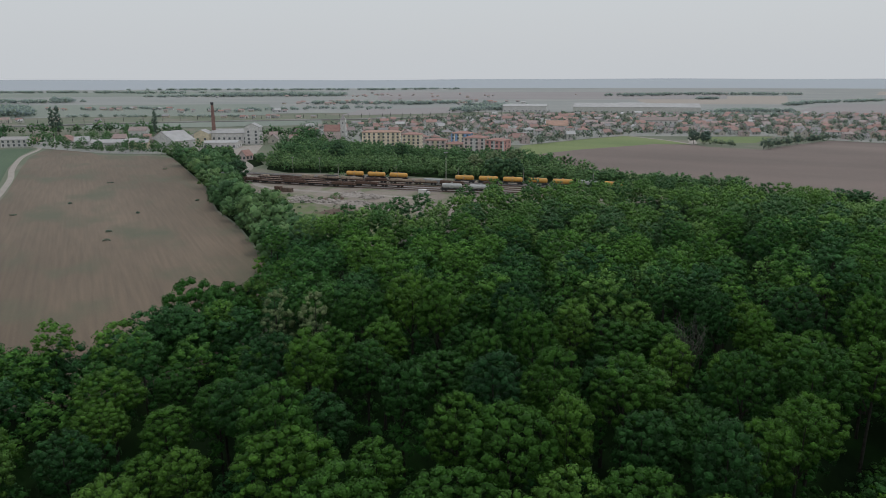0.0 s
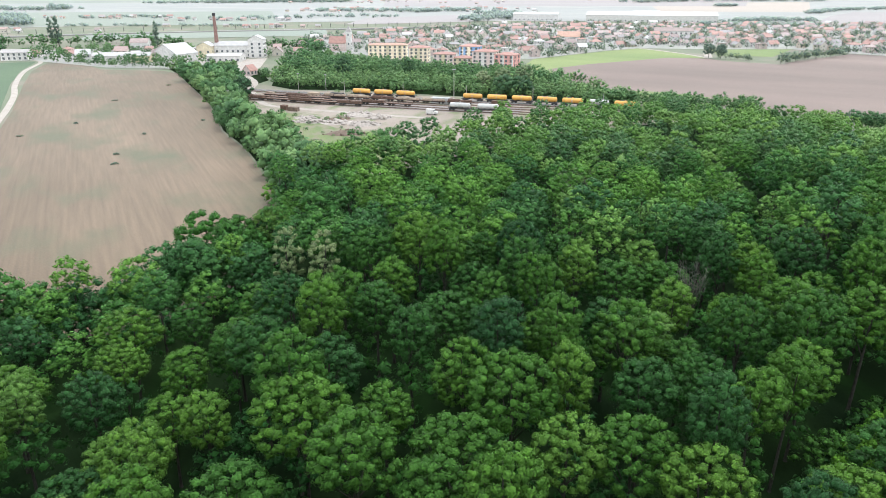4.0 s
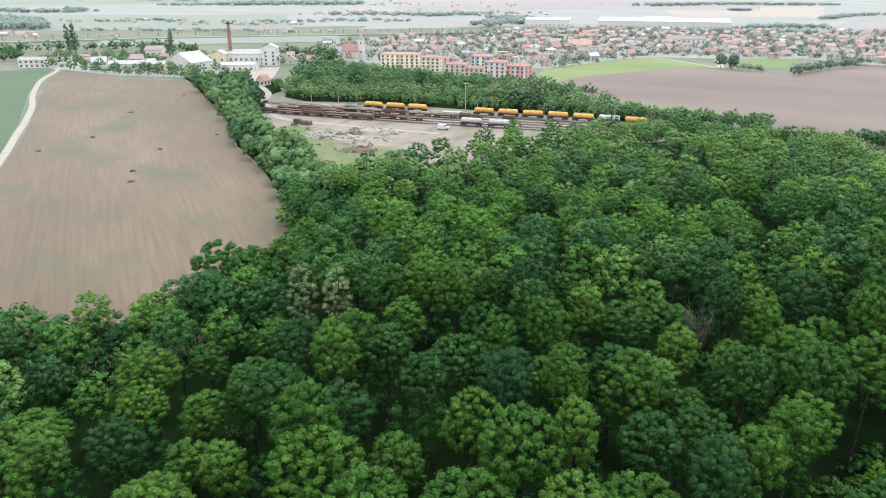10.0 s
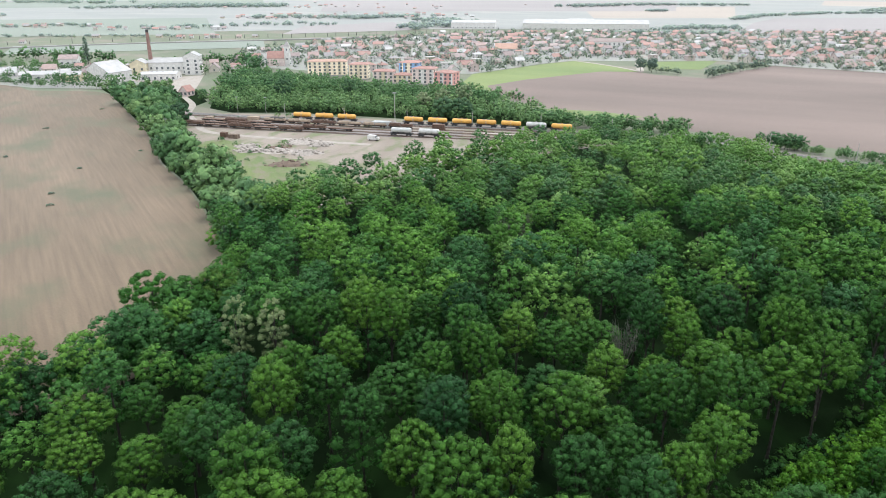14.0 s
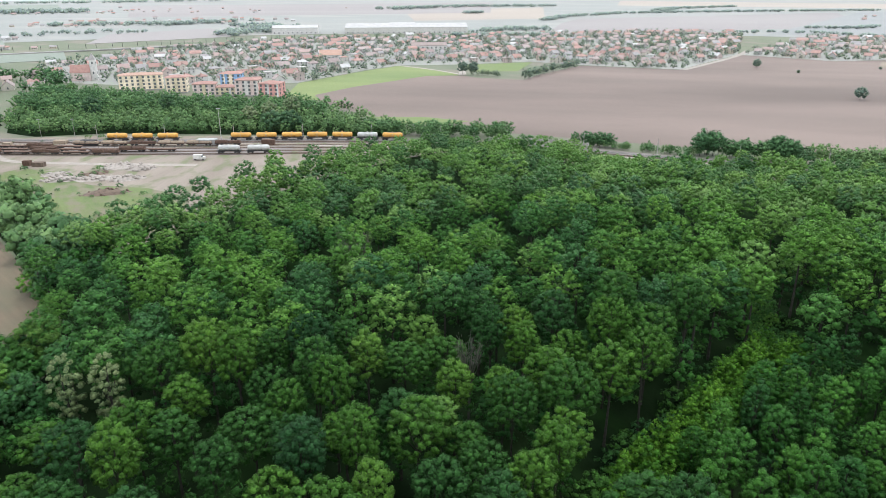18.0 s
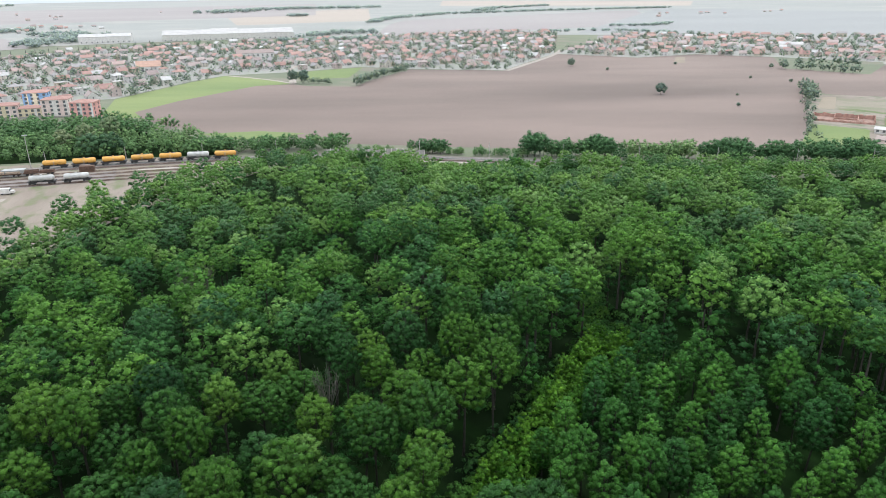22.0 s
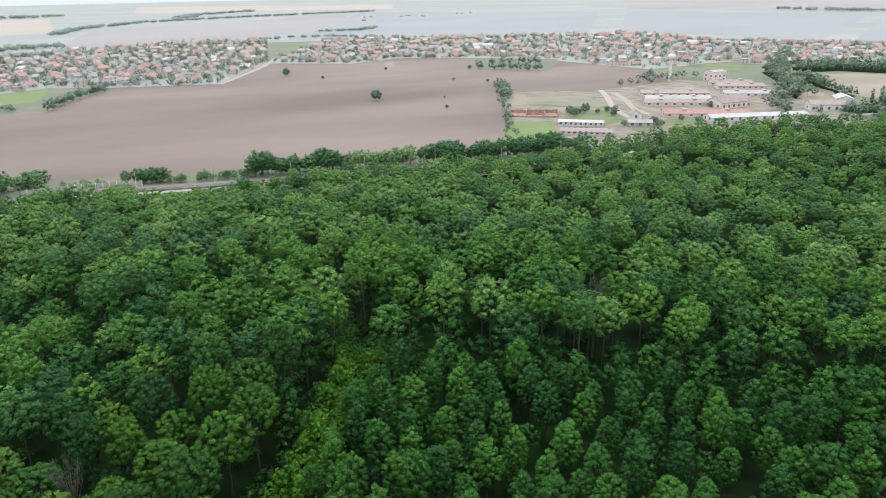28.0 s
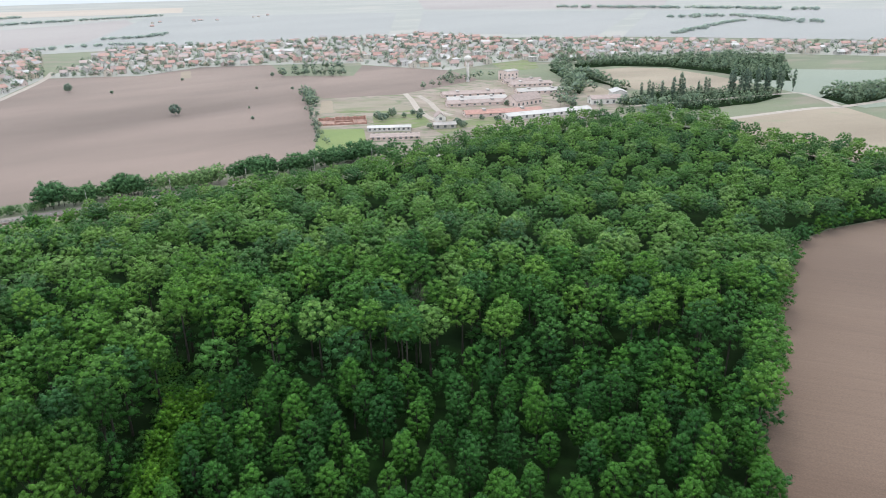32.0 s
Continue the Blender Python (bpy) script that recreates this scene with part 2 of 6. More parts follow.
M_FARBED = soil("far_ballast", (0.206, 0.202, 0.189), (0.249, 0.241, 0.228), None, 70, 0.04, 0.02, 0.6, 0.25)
M_F_TAN = soil("far_ripe_crop_haze", (0.285, 0.229, 0.180), (0.329, 0.273, 0.220), None, 70, 0.04, 0.004, 0.6, 0.25)
M_F_ROSE = soil("far_tilled_haze", (0.199, 0.171, 0.166), (0.235, 0.207, 0.199), None, 70, 0.04, 0.004, 0.6, 0.25)
# Town roof and wall hues dulled toward grey, haze put into their colour.
ROOFS = [(0.0, (0.33, 0.205, 0.18)), (0.16, (0.37, 0.23, 0.20)), (0.32, (0.36, 0.27, 0.25)), (0.46, (0.29, 0.235, 0.225)), (0.6, (0.30, 0.285, 0.285)), (0.74, (0.36, 0.235, 0.205)), (0.82, (0.35, 0.29, 0.275)), (0.92, (0.46, 0.45, 0.45))]
WALLS = [(0.0, (0.60, 0.585, 0.57)), (0.3, (0.56, 0.52, 0.46)), (0.5, (0.62, 0.61, 0.605)), (0.65, (0.54, 0.475, 0.39)), (0.75, (0.53, 0.445, 0.42)), (0.85, (0.45, 0.44, 0.43)), (0.93, (0.58, 0.555, 0.52))]
M_ROOF, M_ROOF_S = plain("roof_tiles", ROOFS), plain("roof_tiles_massed", ROOFS, True)
M_WALL, M_WALL_S = plain("render_coat", WALLS), plain("render_coat_massed", WALLS, True)
M_WHITE = one("white_wall", (0.64, 0.62, 0.60), rough=0.8)
M_CREAM = one("cream_wall", (0.66, 0.58, 0.42), rough=0.8)
# Block paints lightened and desaturated: haze and missing facade light put into colour.
M_YELLOW = one("yellow_wall", (0.86, 0.74, 0.58), rough=0.8)
M_BLUE = one("blue_wall", (0.28, 0.42, 0.66), rough=0.8)
M_PINK = one("pale_pink_wall", (0.66, 0.55, 0.52), rough=0.8)
M_RED = one("coral_wall", (0.66, 0.36, 0.33), rough=0.8)
M_BRICK = one("chimney_brick", (0.235, 0.145, 0.125), rough=0.9, scale=0.8, vary=0.2)
M_RUBBLE = one("brick_rubble", (0.30, 0.205, 0.17), rough=0.95, scale=0.4, vary=0.3)
M_RUIN = one("ruined_brick", (0.38, 0.235, 0.195), rough=0.95, scale=0.5, vary=0.25)
M_SHEET = one("pale_sheet_roof", (0.41, 0.40, 0.395), rough=0.5, scale=0.2)
M_GREYROOF = one("grey_sheet_roof", (0.36, 0.34, 0.33), rough=0.6, scale=0.2)
M_TILE = one("red_tile_roof", (0.36, 0.215, 0.185), rough=0.85, scale=0.5)
M_TILE2 = one("faded_tile_roof", (0.32, 0.262, 0.245), rough=0.85, scale=0.5)
M_ORTILE = one("orange_tile_roof", (0.44, 0.29, 0.23), rough=0.85, scale=0.5)
M_GLASS = one("window_glass", (0.13, 0.14, 0.15), rough=0.12, vary=0.05, spec=0.6)
M_ORANGE = one("orange_tank_paint", (0.64, 0.345, 0.08), rough=0.45, scale=0.8, vary=0.12)
M_GREYTANK = one("grey_tank_paint", (0.48, 0.48, 0.47), rough=0.5, scale=0.8)
M_RUST = one("rusty_steel", (0.12, 0.075, 0.055), rough=0.85, scale=1.2, vary=0.3)
M_DARK = one("dark_steel", (0.05, 0.05, 0.052), rough=0.7)
M_STEEL = one("galvanised_steel", (0.42, 0.43, 0.43), rough=0.45, metal=0.6)
M_TIMBER = one("stacked_timber", (0.36, 0.29, 0.22), rough=0.85, scale=1.5, vary=0.2)
M_STONE = one("broken_concrete", (0.34, 0.305, 0.275), rough=0.95, scale=1.0, vary=0.2)
M_EARTH = one("dug_earth", (0.16, 0.12, 0.095), rough=0.95, scale=0.8, vary=0.25)
M_CONC = one("concrete", (0.38, 0.362, 0.345), rough=0.85)
M_SLEEPER = one("sleeper_wood", (0.10, 0.085, 0.075), rough=0.9)


# ---- mesh helpers ----
def part(name, bm, material, parent=None, label=""):
    me = bpy.data.meshes.new(name)
    bm.to_mesh(me)
    bm.free()
    for mt in material if isinstance(material, (list, tuple)) else [material]:
        me.materials.append(mt)
    ob = new(name, me)
    ob.parent = parent
    return tagged(ob, label)


def from_arrays(name, verts, tris, mats, mat_index=None, tint=None, normals=None):
    me = bpy.data.meshes.new(name)
    n, f = len(verts), len(tris)
    me.vertices.add(n)
    me.vertices.foreach_set("co", np.ascontiguousarray(verts, dtype=np.float32).ravel())
    me.loops.add(f * 3)
    me.loops.foreach_set("vertex_index", np.ascontiguousarray(tris, dtype=np.int32).ravel())
    me.polygons.add(f)
    me.polygons.foreach_set("loop_start", np.arange(0, f * 3, 3, dtype=np.int32))
    me.polygons.foreach_set("loop_total", np.full(f, 3, dtype=np.int32))
    for mt in mats:
        me.materials.append(mt)
    if mat_index is not None:
        me.polygons.foreach_set("material_index", np.ascontiguousarray(mat_index, dtype=np.int32))
    if tint is not None:
        at = me.attributes.new("tint", "FLOAT", "FACE")
        at.data.foreach_set("value", np.ascontiguousarray(tint, dtype=np.float32))
    if normals is not None:
        at = me.attributes.new("custom_normal", "FLOAT_VECTOR", "POINT")
        at.data.foreach_set("vector", np.ascontiguousarray(normals, dtype=np.float32).ravel())
    me.update(calc_edges=True)
    return me


class Pile:
    """Gathers many small pieces into one mesh."""

    def __init__(self):
        self.v, self.f, self.m, self.t, self.r, self.n = [], [], [], [], [], 0

    def add(self, v, f, m=0, tint=0.5, normals=None):
        if normals is not None:
            self.r.append(normals)
        self.v.append(v)
        self.f.append(f + self.n)
        self.m.append(np.full(len(f), m) if np.isscalar(m) else m)
        self.t.append(np.full(len(f), tint))
        self.n += len(v)

    def make(self, name, mats, label, category, kind="stuff"):
        me = from_arrays(name, np.concatenate(self.v), np.concatenate(self.f), mats, np.concatenate(self.m), np.concatenate(self.t), np.concatenate(self.r) if self.r else None)
        return tagged(new(name, me), label, category, "", kind)


def box(bm, x0, y0, z0, x1, y1, z1):
    vs = [bm.verts.new((x, y, z)) for z in (z0, z1) for x, y in ((x0, y0), (x1, y0), (x1, y1), (x0, y1))]
    for q in ((3, 2, 1, 0), (4, 5, 6, 7), (0, 1, 5, 4), (1, 2, 6, 5), (2, 3, 7, 6), (3, 0, 4, 7)):
        bm.faces.new([vs[i] for i in q])


def box_bm(*b):
    bm = bmesh.new()
    box(bm, *b)
    return bm


def tube(bm, p, q, r0, r1, n=8):
    p, q = Vector(p), Vector(q)
    m = (q - p).to_track_quat("Z", "Y").to_matrix()
    rings = []
    for c, r in ((p, r0), (q, r1)):
        rings.append([bm.verts.new(c + m @ Vector((r * math.cos(2 * math.pi * k / n), r * math.sin(2 * math.pi * k / n), 0))) for k in range(n)])
    for k in range(n):
        bm.faces.new((rings[0][k], rings[0][(k + 1) % n], rings[1][(k + 1) % n], rings[1][k]))
    bm.faces.new(rings[0][::-1])
    bm.faces.new(rings[1])


def sheet(name, pts, z, mat, label, category="ground", kind="structure"):
    bm = bmesh.new()
    f = bm.faces.new([bm.verts.new((x, y, z)) for x, y in pts])
    f.normal_update()
    if f.normal.z < 0 or sum(a[0] * b[1] - b[0] * a[1] for a, b in zip(pts, pts[1:] + pts[:1])) < 0:
        f.normal_flip()
        f.normal_update()
    bmesh.ops.triangulate(bm, faces=[f], ngon_method="EAR_CLIP")
    return tagged(part(name, bm, mat), label, category, "", kind)


def strip(name, pts, width, z, mat, label, category="road", rise=0.0, kind="structure"):
    """A road or path along a line of points, smoothed, slightly raised."""
    line = smooth_line(pts)
    bm, prev = bmesh.new(), None
    for k, p in enumerate(line):
        d = (line[min(k + 1, len(line) - 1)] - line[max(k - 1, 0)]).normalized()
        s = Vector((-d.y, d.x)) * width / 2
        row = [bm.verts.new((p.x + s.x * u, p.y + s.y * u, h)) for u, h in ((1, z), (0.85, z + rise), (-0.85, z + rise), (-1, z))]
        if prev:
            for i in range(3):
                bm.faces.new((prev[i], prev[i + 1], row[i + 1], row[i]))
        prev = row
    bmesh.ops.recalc_face_normals(bm, faces=bm.faces)
    for f in bm.faces:
        if f.normal.z < 0:
            f.normal_flip()
    return tagged(part(name, bm, mat), label, category, "", kind)


def smooth_line(pts, step=6):
    ps = [Vector(p) for p in pts]
    ps = [2 * ps[0] - ps[1]] + ps + [2 * ps[-1] - ps[-2]]
    out = []
    for a, b, c, d in zip(ps, ps[1:], ps[2:], ps[3:]):
        for k in range(step):
            t = k / step
            out.append(0.5 * (2 * b + (c - a) * t + (2 * a - 5 * b + 4 * c - d) * t * t + (3 * b - a - 3 * c + d) * t ** 3))
    out.append(ps[-2])
    return out


def inside(x, y, poly):
    hit = False
    for (x0, y0), (x1, y1) in zip(poly, poly[1:] + poly[:1]):
        if (y0 > y) != (y1 > y) and x < (x1 - x0) * (y - y0) / (y1 - y0) + x0:
            hit = not hit
    return hit


def near_line(x, y, line):
    best = 1e9
    for p, q in zip(line, line[1:]):
        d = q - p
        t = max(0, min(1, ((x - p.x) * d.x + (y - p.y) * d.y) / max(d.length_squared, 1e-9)))
        best = min(best, math.hypot(x - p.x - d.x * t, y - p.y - d.y * t))
    return best


def scatter(poly, gap, rng, taken=(), holes=(), tries=30):
    """Random points in a polygon at least gap apart, by a dart-throwing grid."""
    xs, ys = [p[0] for p in poly], [p[1] for p in poly]
    cell, grid, out = gap / 1.42, {}, []

    def free(x, y, g):
        i, j = int(x // cell), int(y // cell)
        for a in range(i - 2, i + 3):
            for b in range(j - 2, j + 3):
                for u, v in grid.get((a, b), ()):
                    if (u - x) ** 2 + (v - y) ** 2 < g * g:
                        return False
        return True

    for x, y in taken:
        grid.setdefault((int(x // cell), int(y // cell)), []).append((x, y))
    count = int((max(xs) - min(xs)) * (max(ys) - min(ys)) / gap ** 2 * tries / 8)
    for _ in range(count):
        x, y = rng.uniform(min(xs), max(xs)), rng.uniform(min(ys), max(ys))
        if inside(x, y, poly) and free(x, y, gap) and not any(inside(x, y, h) for h in holes):
            grid.setdefault((int(x // cell), int(y // cell)), []).append((x, y))
            out.append((x, y))
    return out


# ---- trees ----
ICO = bmesh.new()
bmesh.ops.create_icosphere(ICO, subdivisions=1, radius=1)
ICO_V = np.array([v.co[:] for v in ICO.verts])
ICO_F = np.array([[v.index for v in f.verts] for f in ICO.faces])
ICO.free()
OCT_V = np.array([(1, 0, 0), (0, 1, 0), (-1, 0, 0), (0, -1, 0), (0, 0, 1.0), (0, 0, -0.7)])
OCT_F = np.array([(0, 1, 4), (1, 2, 4), (2, 3, 4), (3, 0, 4), (1, 0, 5), (2, 1, 5), (3, 2, 5), (0, 3, 5)])


def unit(a):
    return a / np.maximum(np.linalg.norm(a, axis=-1, keepdims=True), 1e-9)


def crown(rng, rad, half, mid, clumps, size, leaves, leaf, low=-0.45, ball=True, dome=0.35, lobed=8, peak=0.0):
    """A leafy crown: boughs that swell into round lobes, each set with clumps of leaves, centred at height mid."""
    k = np.arange(clumps) + 0.5
    z = 1 - k / clumps * (1 - low)
    phi = k * 2.39996 + rng.uniform(0, 6.28)
    d = np.stack([np.sqrt(1 - z * z) * np.cos(phi), np.sqrt(1 - z * z) * np.sin(phi), z], 1)
    d = unit(d + rng.normal(0, 0.09, d.shape))
    lk = np.arange(lobed) + rng.uniform(0.2, 0.8)
    lz = 1 - lk / lobed * (1 - max(low, -0.35))
    lp = lk * 2.39996 + rng.uniform(0, 6.28)
    lobes = unit(np.stack([np.sqrt(np.maximum(1 - lz * lz, 0)) * np.cos(lp), np.sqrt(np.maximum(1 - lz * lz, 0)) * np.sin(lp), lz], 1) + rng.normal(0, 0.16, (lobed, 3)))
    wide = rng.uniform(0.55, 0.85, lobed)
    ang = np.arccos(np.clip(d @ lobes.T, -1, 1)) / wide
    swell = np.sqrt(np.clip(1 - ang ** 2, 0, 1)) * rng.uniform(0.7, 1.1, lobed)
    which = swell.argmax(1)
    bump = swell.max(1)
    reach = 0.70 + 0.25 * bump + rng.normal(0, 0.025, clumps)
    reach[3::6] *= 0.55   # inner boughs
    c = d * reach[:, None] * (rad, rad, half)
    if peak:
        c[:, :2] *= (1 - peak * np.clip(c[:, 2:] / half, -0.6, 1))
    c = c + (0, 0, mid)
    way = unit(d + 0.55 * (d - lobes[which]) * bump[:, None])
    r = size * rng.uniform(0.72, 1.25, clumps)
    cv, cf = (ICO_V, ICO_F) if ball else (OCT_V, OCT_F)
    wob = 0.74 + rng.normal(0, 0.08, (clumps, len(cv), 1))
    V = [(c[:, None] + cv[None] * wob * r[:, None, None] * (1, 1, 0.85)).reshape(-1, 3)]
    F = [(cf[None] + (np.arange(clumps) * len(cv))[:, None, None]).reshape(-1, 3)]
    N = [unit(cv[None] * 1.0 + way[:, None] * dome).reshape(-1, 3)]
    if leaves:
        n = clumps * leaves
        out = unit(rng.normal(0, 1, (clumps, leaves, 3)) + (way * 0.9 + (0, 0, 0.45))[:, None])
        pos = (c[:, None] + out * (r[:, None] * rng.uniform(0.84, 1.12, (clumps, leaves)))[..., None] * (1, 1, 0.85)).reshape(n, 3)
        nrm = unit(out.reshape(n, 3) + rng.normal(0, 0.38, (n, 3)))
        a = unit(np.cross(nrm, rng.normal(0, 1, (n, 3))))
        b = np.cross(nrm, a)
        s = leaf * rng.uniform(0.65, 1.4, (n, 1))
        tri = np.stack([pos - a * s, pos + a * s * 0.7 - b * s * 0.75, pos + a * s * 0.7 + b * s * 0.75], 1).reshape(-1, 3)
        base = len(V[0]) + np.arange(n)[:, None] * 3
        V.append(tri)
        F.append(base + (0, 1, 2))
        soft = unit(out.reshape(n, 3) + np.repeat(way, leaves, 0) * dome + rng.normal(0, 0.24, (n, 3)))
        N.append(np.repeat(soft, 3, 0))
    return np.concatenate(V), np.concatenate(F), np.concatenate(N)


def trunk_bm(rng, high, r, spread, limbs=5):
    bm = bmesh.new()
    bend = rng.normal(0, 0.25, 2)
    top = (bend[0], bend[1], high * 0.55)
    tube(bm, (0, 0, -0.3), (0, 0, 0.5), r * 1.5, r, 7)
    tube(bm, (0, 0, 0.45), top, r, r * 0.62, 7)
    tube(bm, top, (bend[0] * 2, bend[1] * 2, high * 0.9), r * 0.6, r * 0.12, 6)
    for k in range(limbs):
        an, s = k * 2.4 + rng.uniform(0, 1), rng.uniform(0.45, 0.62)
        q = (bend[0] + spread * 0.65 * math.cos(an), bend[1] + spread * 0.65 * math.sin(an), high * rng.uniform(0.68, 0.85))
        tube(bm, (bend[0] * s, bend[1] * s, high * s), q, r * 0.4, r * 0.08, 5)
    return bm


def trunk_arrays(rng, high, r):
    n = 5
    an = np.arange(n) * 2 * math.pi / n
    lo = np.stack([r * np.cos(an), r * np.sin(an), np.full(n, -0.2)], 1)
    hi = np.stack([r * 0.5 * np.cos(an), r * 0.5 * np.sin(an), np.full(n, high * 0.75)], 1)
    i = np.arange(n)
    j = (i + 1) % n
    ring = np.stack([np.cos(an), np.sin(an), np.zeros(n)], 1)
    return np.concatenate([lo, hi]), np.concatenate([np.stack([i, j, j + n], 1), np.stack([i, j + n, i + n], 1)]), np.concatenate([ring, ring])


def tree_thing(rng, leaf_mat, rad, half, mid, clumps, size, leaves, leaf, label, low=-0.45, limbs=5, name="tree", dome=0.35, lobed=8, peak=0.0):
    root = tagged(new(name), label, "tree", "woodland trees")
    high = mid + half
    part("trunk", trunk_bm(rng, high, 0.0125 * high, rad, limbs), M_BARK, root)
    v, f, nrm = crown(rng, rad, half, mid, clumps, size, leaves, leaf, low, True, dome, lobed, peak)
    me = from_arrays("crown", v, f, [leaf_mat], None, None, nrm)
    new("crown", me).parent = root
    return root


def grow(pile, rng, x, y, s, template, mat, tint, sz=None, dz=0.0):
    v, f, nv, tv, tf, tn = template
    an = rng.uniform(0, 6.28)
    ca, sa, sz = math.cos(an), math.sin(an), sz or s
    m = np.array([[ca * s, -sa * s, 0], [sa * s, ca * s, 0], [0, 0, sz]])
    spin = np.array([[ca, -sa, 0], [sa, ca, 0], [0, 0, 1.0]])
    pile.add(v @ m.T + (x, y, dz), f, mat, tint, nv @ spin.T)
    if tf is not None:
        pile.add(tv @ m.T + (x, y, dz), tf, 1, tint, tn @ spin.T)


def templates(rng, count, rad, half, mid, clumps, size, leaves, leaf, low=-0.4, trunk=True, ball=True, dome=0.35, lobed=8, peak=0.0):
    out = []
    for _ in range(count):
        v, f, nv = crown(rng, rad * rng.uniform(0.9, 1.1), half * rng.uniform(0.9, 1.12), mid, clumps, size, leaves, leaf, low, ball, dome, lobed, peak)
        tv, tf, tn = trunk_arrays(rng, mid, 0.02 * mid) if trunk else (None, None, None)
        out.append((v, f, nv, tv, tf, tn))
    return out


# ---- the plan ----
RAIL = [(-118, 398), (-52, 375), (5, 358), (47, 346), (81, 333), (115, 317), (144, 300), (163, 281), (190, 258), (224, 231), (262, 200), (300, 172), (340, 152), (375, 138), (410, 122), (440, 108), (470, 88), (490, 70)]
RAIL_LINE = smooth_line(RAIL)


def along(s, off=0.0, line=RAIL_LINE):
    """The point s metres along the line, off metres to its left, and the heading in degrees."""
    for p, q in zip(line, line[1:]):
        d = (q - p).length
        if s <= d:
            u = (q - p) / d
            c = p + u * s + Vector((-u.y, u.x)) * off
            return c.x, c.y, math.degrees(math.atan2(u.y, u.x))
        s -= d
    return line[-1].x, line[-1].y, 0


FOREST = [(-110, -70), (-91, 80), (-73, 100), (-62, 105), (-51, 109), (-44, 122), (-36, 141), (-38, 165), (-47, 182), (-34, 205), (-13, 224), (8, 247), (27, 268), (60, 288), (90, 303), (112, 292), (136, 272), (150, 258), (175, 238), (205, 215), (240, 190), (275, 168), (310, 152), (352, 132), (395, 112), (432, 86), (462, 40), (452, 4), (410, -18), (385, -75), (345, -120), (304, -68), (279, -41), (266, -33), (252, -25), (232, -24), (183, -19), (154, -16), (118, -15), (70, -18), (40, -62)]
PLANTATION = [(50, 60), (57, 70), (64, 75), (73, 79), (85, 85), (97, 90), (104, 90), (112, 83), (116, 64), (127, 48), (140, 26), (149, 2), (150, -14), (118, -15), (70, -18), (44, 25)]
SAPLINGS = [(38, 66), (46, 76), (59, 85), (73, 92), (87, 101), (96, 105), (102, 105), (103, 95), (97, 90), (85, 85), (78, 83), (73, 79), (64, 75), (57, 70), (50, 60)]
CLEARING = [(100, 106), (107, 116), (128, 139), (131, 136), (114, 113), (114, 104), (119, 90), (114, 85), (106, 89), (103, 96)]
HEDGE = [(-45, 182), (-62, 222), (-76, 252), (-94, 283), (-122, 350), (-186, 474), (-205, 505), (-150, 520), (-128, 470), (-116, 440), (-122, 400), (-117, 380), (-104, 345), (-94, 312), (-84, 288), (-62, 256), (-48, 225), (-34, 207)]
WOODS = [(-116, 455), (-108, 415), (-92, 400), (-60, 398), (-30, 388), (0, 376), (30, 366), (52, 356), (75, 346), (88, 352), (86, 372), (72, 392), (60, 412), (52, 440), (30, 456), (8, 464), (-18, 480), (-52, 515), (-90, 545), (-118, 562), (-122, 530)]
FIELD_L = [(-146, 198), (-169, 246), (-181, 272), (-209, 329), (-257, 419), (-290, 484), (-312, 545), (-285, 539), (-268, 520), (-248, 496), (-201, 488), (-186, 474), (-122, 348), (-94, 281), (-76, 250), (-62, 220), (-45, 180), (-28, 140), (-40, 120), (-46, 106), (-90, 66), (-200, 60), (-170, 140)]
FIELD_FARL = [(-150, 196), (-186, 272), (-215, 329), (-265, 419), (-298, 484), (-322, 545), (-420, 520), (-640, 420), (-420, 60), (-205, 60)]
FIELD_R = [(70, 440), (62, 470), (62, 500), (95, 532), (165, 579), (194, 573), (200, 556), (231, 529), (256, 556), (323, 609), (391, 549), (531, 648), (573, 563), (651, 551), (690, 485), (610, 415), (628, 346), (712, 380), (690, 268), (630, 215), (530, 250), (494, 300), (519, 331), (343, 213), (310, 210), (262, 236), (215, 270), (180, 300), (150, 326), (118, 352), (96, 384)]
LIME = [(40, 492), (58, 567), (127, 635), (162, 662), (186, 612), (196, 574), (165, 579), (95, 532), (62, 500), (62, 474)]
LIME2 = [(72, 424), (84, 402), (112, 392), (132, 372), (110, 366), (92, 380)]
SPORTS = [(221, 649), (293, 652), (250, 586), (210, 596)]
YARD = [(-118, 402), (-100, 400), (-60, 392), (0, 372), (50, 356), (84, 340), (110, 318), (100, 300), (60, 284), (27, 262), (8, 244), (-13, 222), (-34, 204), (-50, 222), (-58, 258), (-78, 290), (-90, 314), (-100, 346), (-116, 380)]
YARD_GREEN = [(-56, 250), (-78, 289), (-91, 320), (-82, 328), (-68, 318), (-60, 302), (-50, 290), (-30, 280), (-14, 262), (-16, 236), (-36, 212)]
FIELD_E = [(40, -62), (70, -19), (118, -16), (154, -17), (183, -20), (232, -25), (252, -26), (266, -34), (279, -42), (304, -69), (350, -124), (420, -180), (520, -330), (300, -500), (60, -300)]
FARM = [(343, 212), (519, 332), (494, 302), (530, 252), (630, 216), (640, 150), (600, 100), (540, 70), (480, 66), (410, 112), (350, 146), (322, 172)]
FIELD_B = [(453, 4), (487, 2), (515, -25), (549, -58), (558, -78), (460, -120), (388, -80), (400, -20)]
FIELD_C = [(728, 124), (756, 98), (757, 60), (714, 17), (675, -14), (634, -6), (616, 18), (603, 46), (606, 70), (636, 92)]
FIELD_F = [(642, 128), (612, 100), (586, 86), (549, 83), (545, 91), (576, 108)]
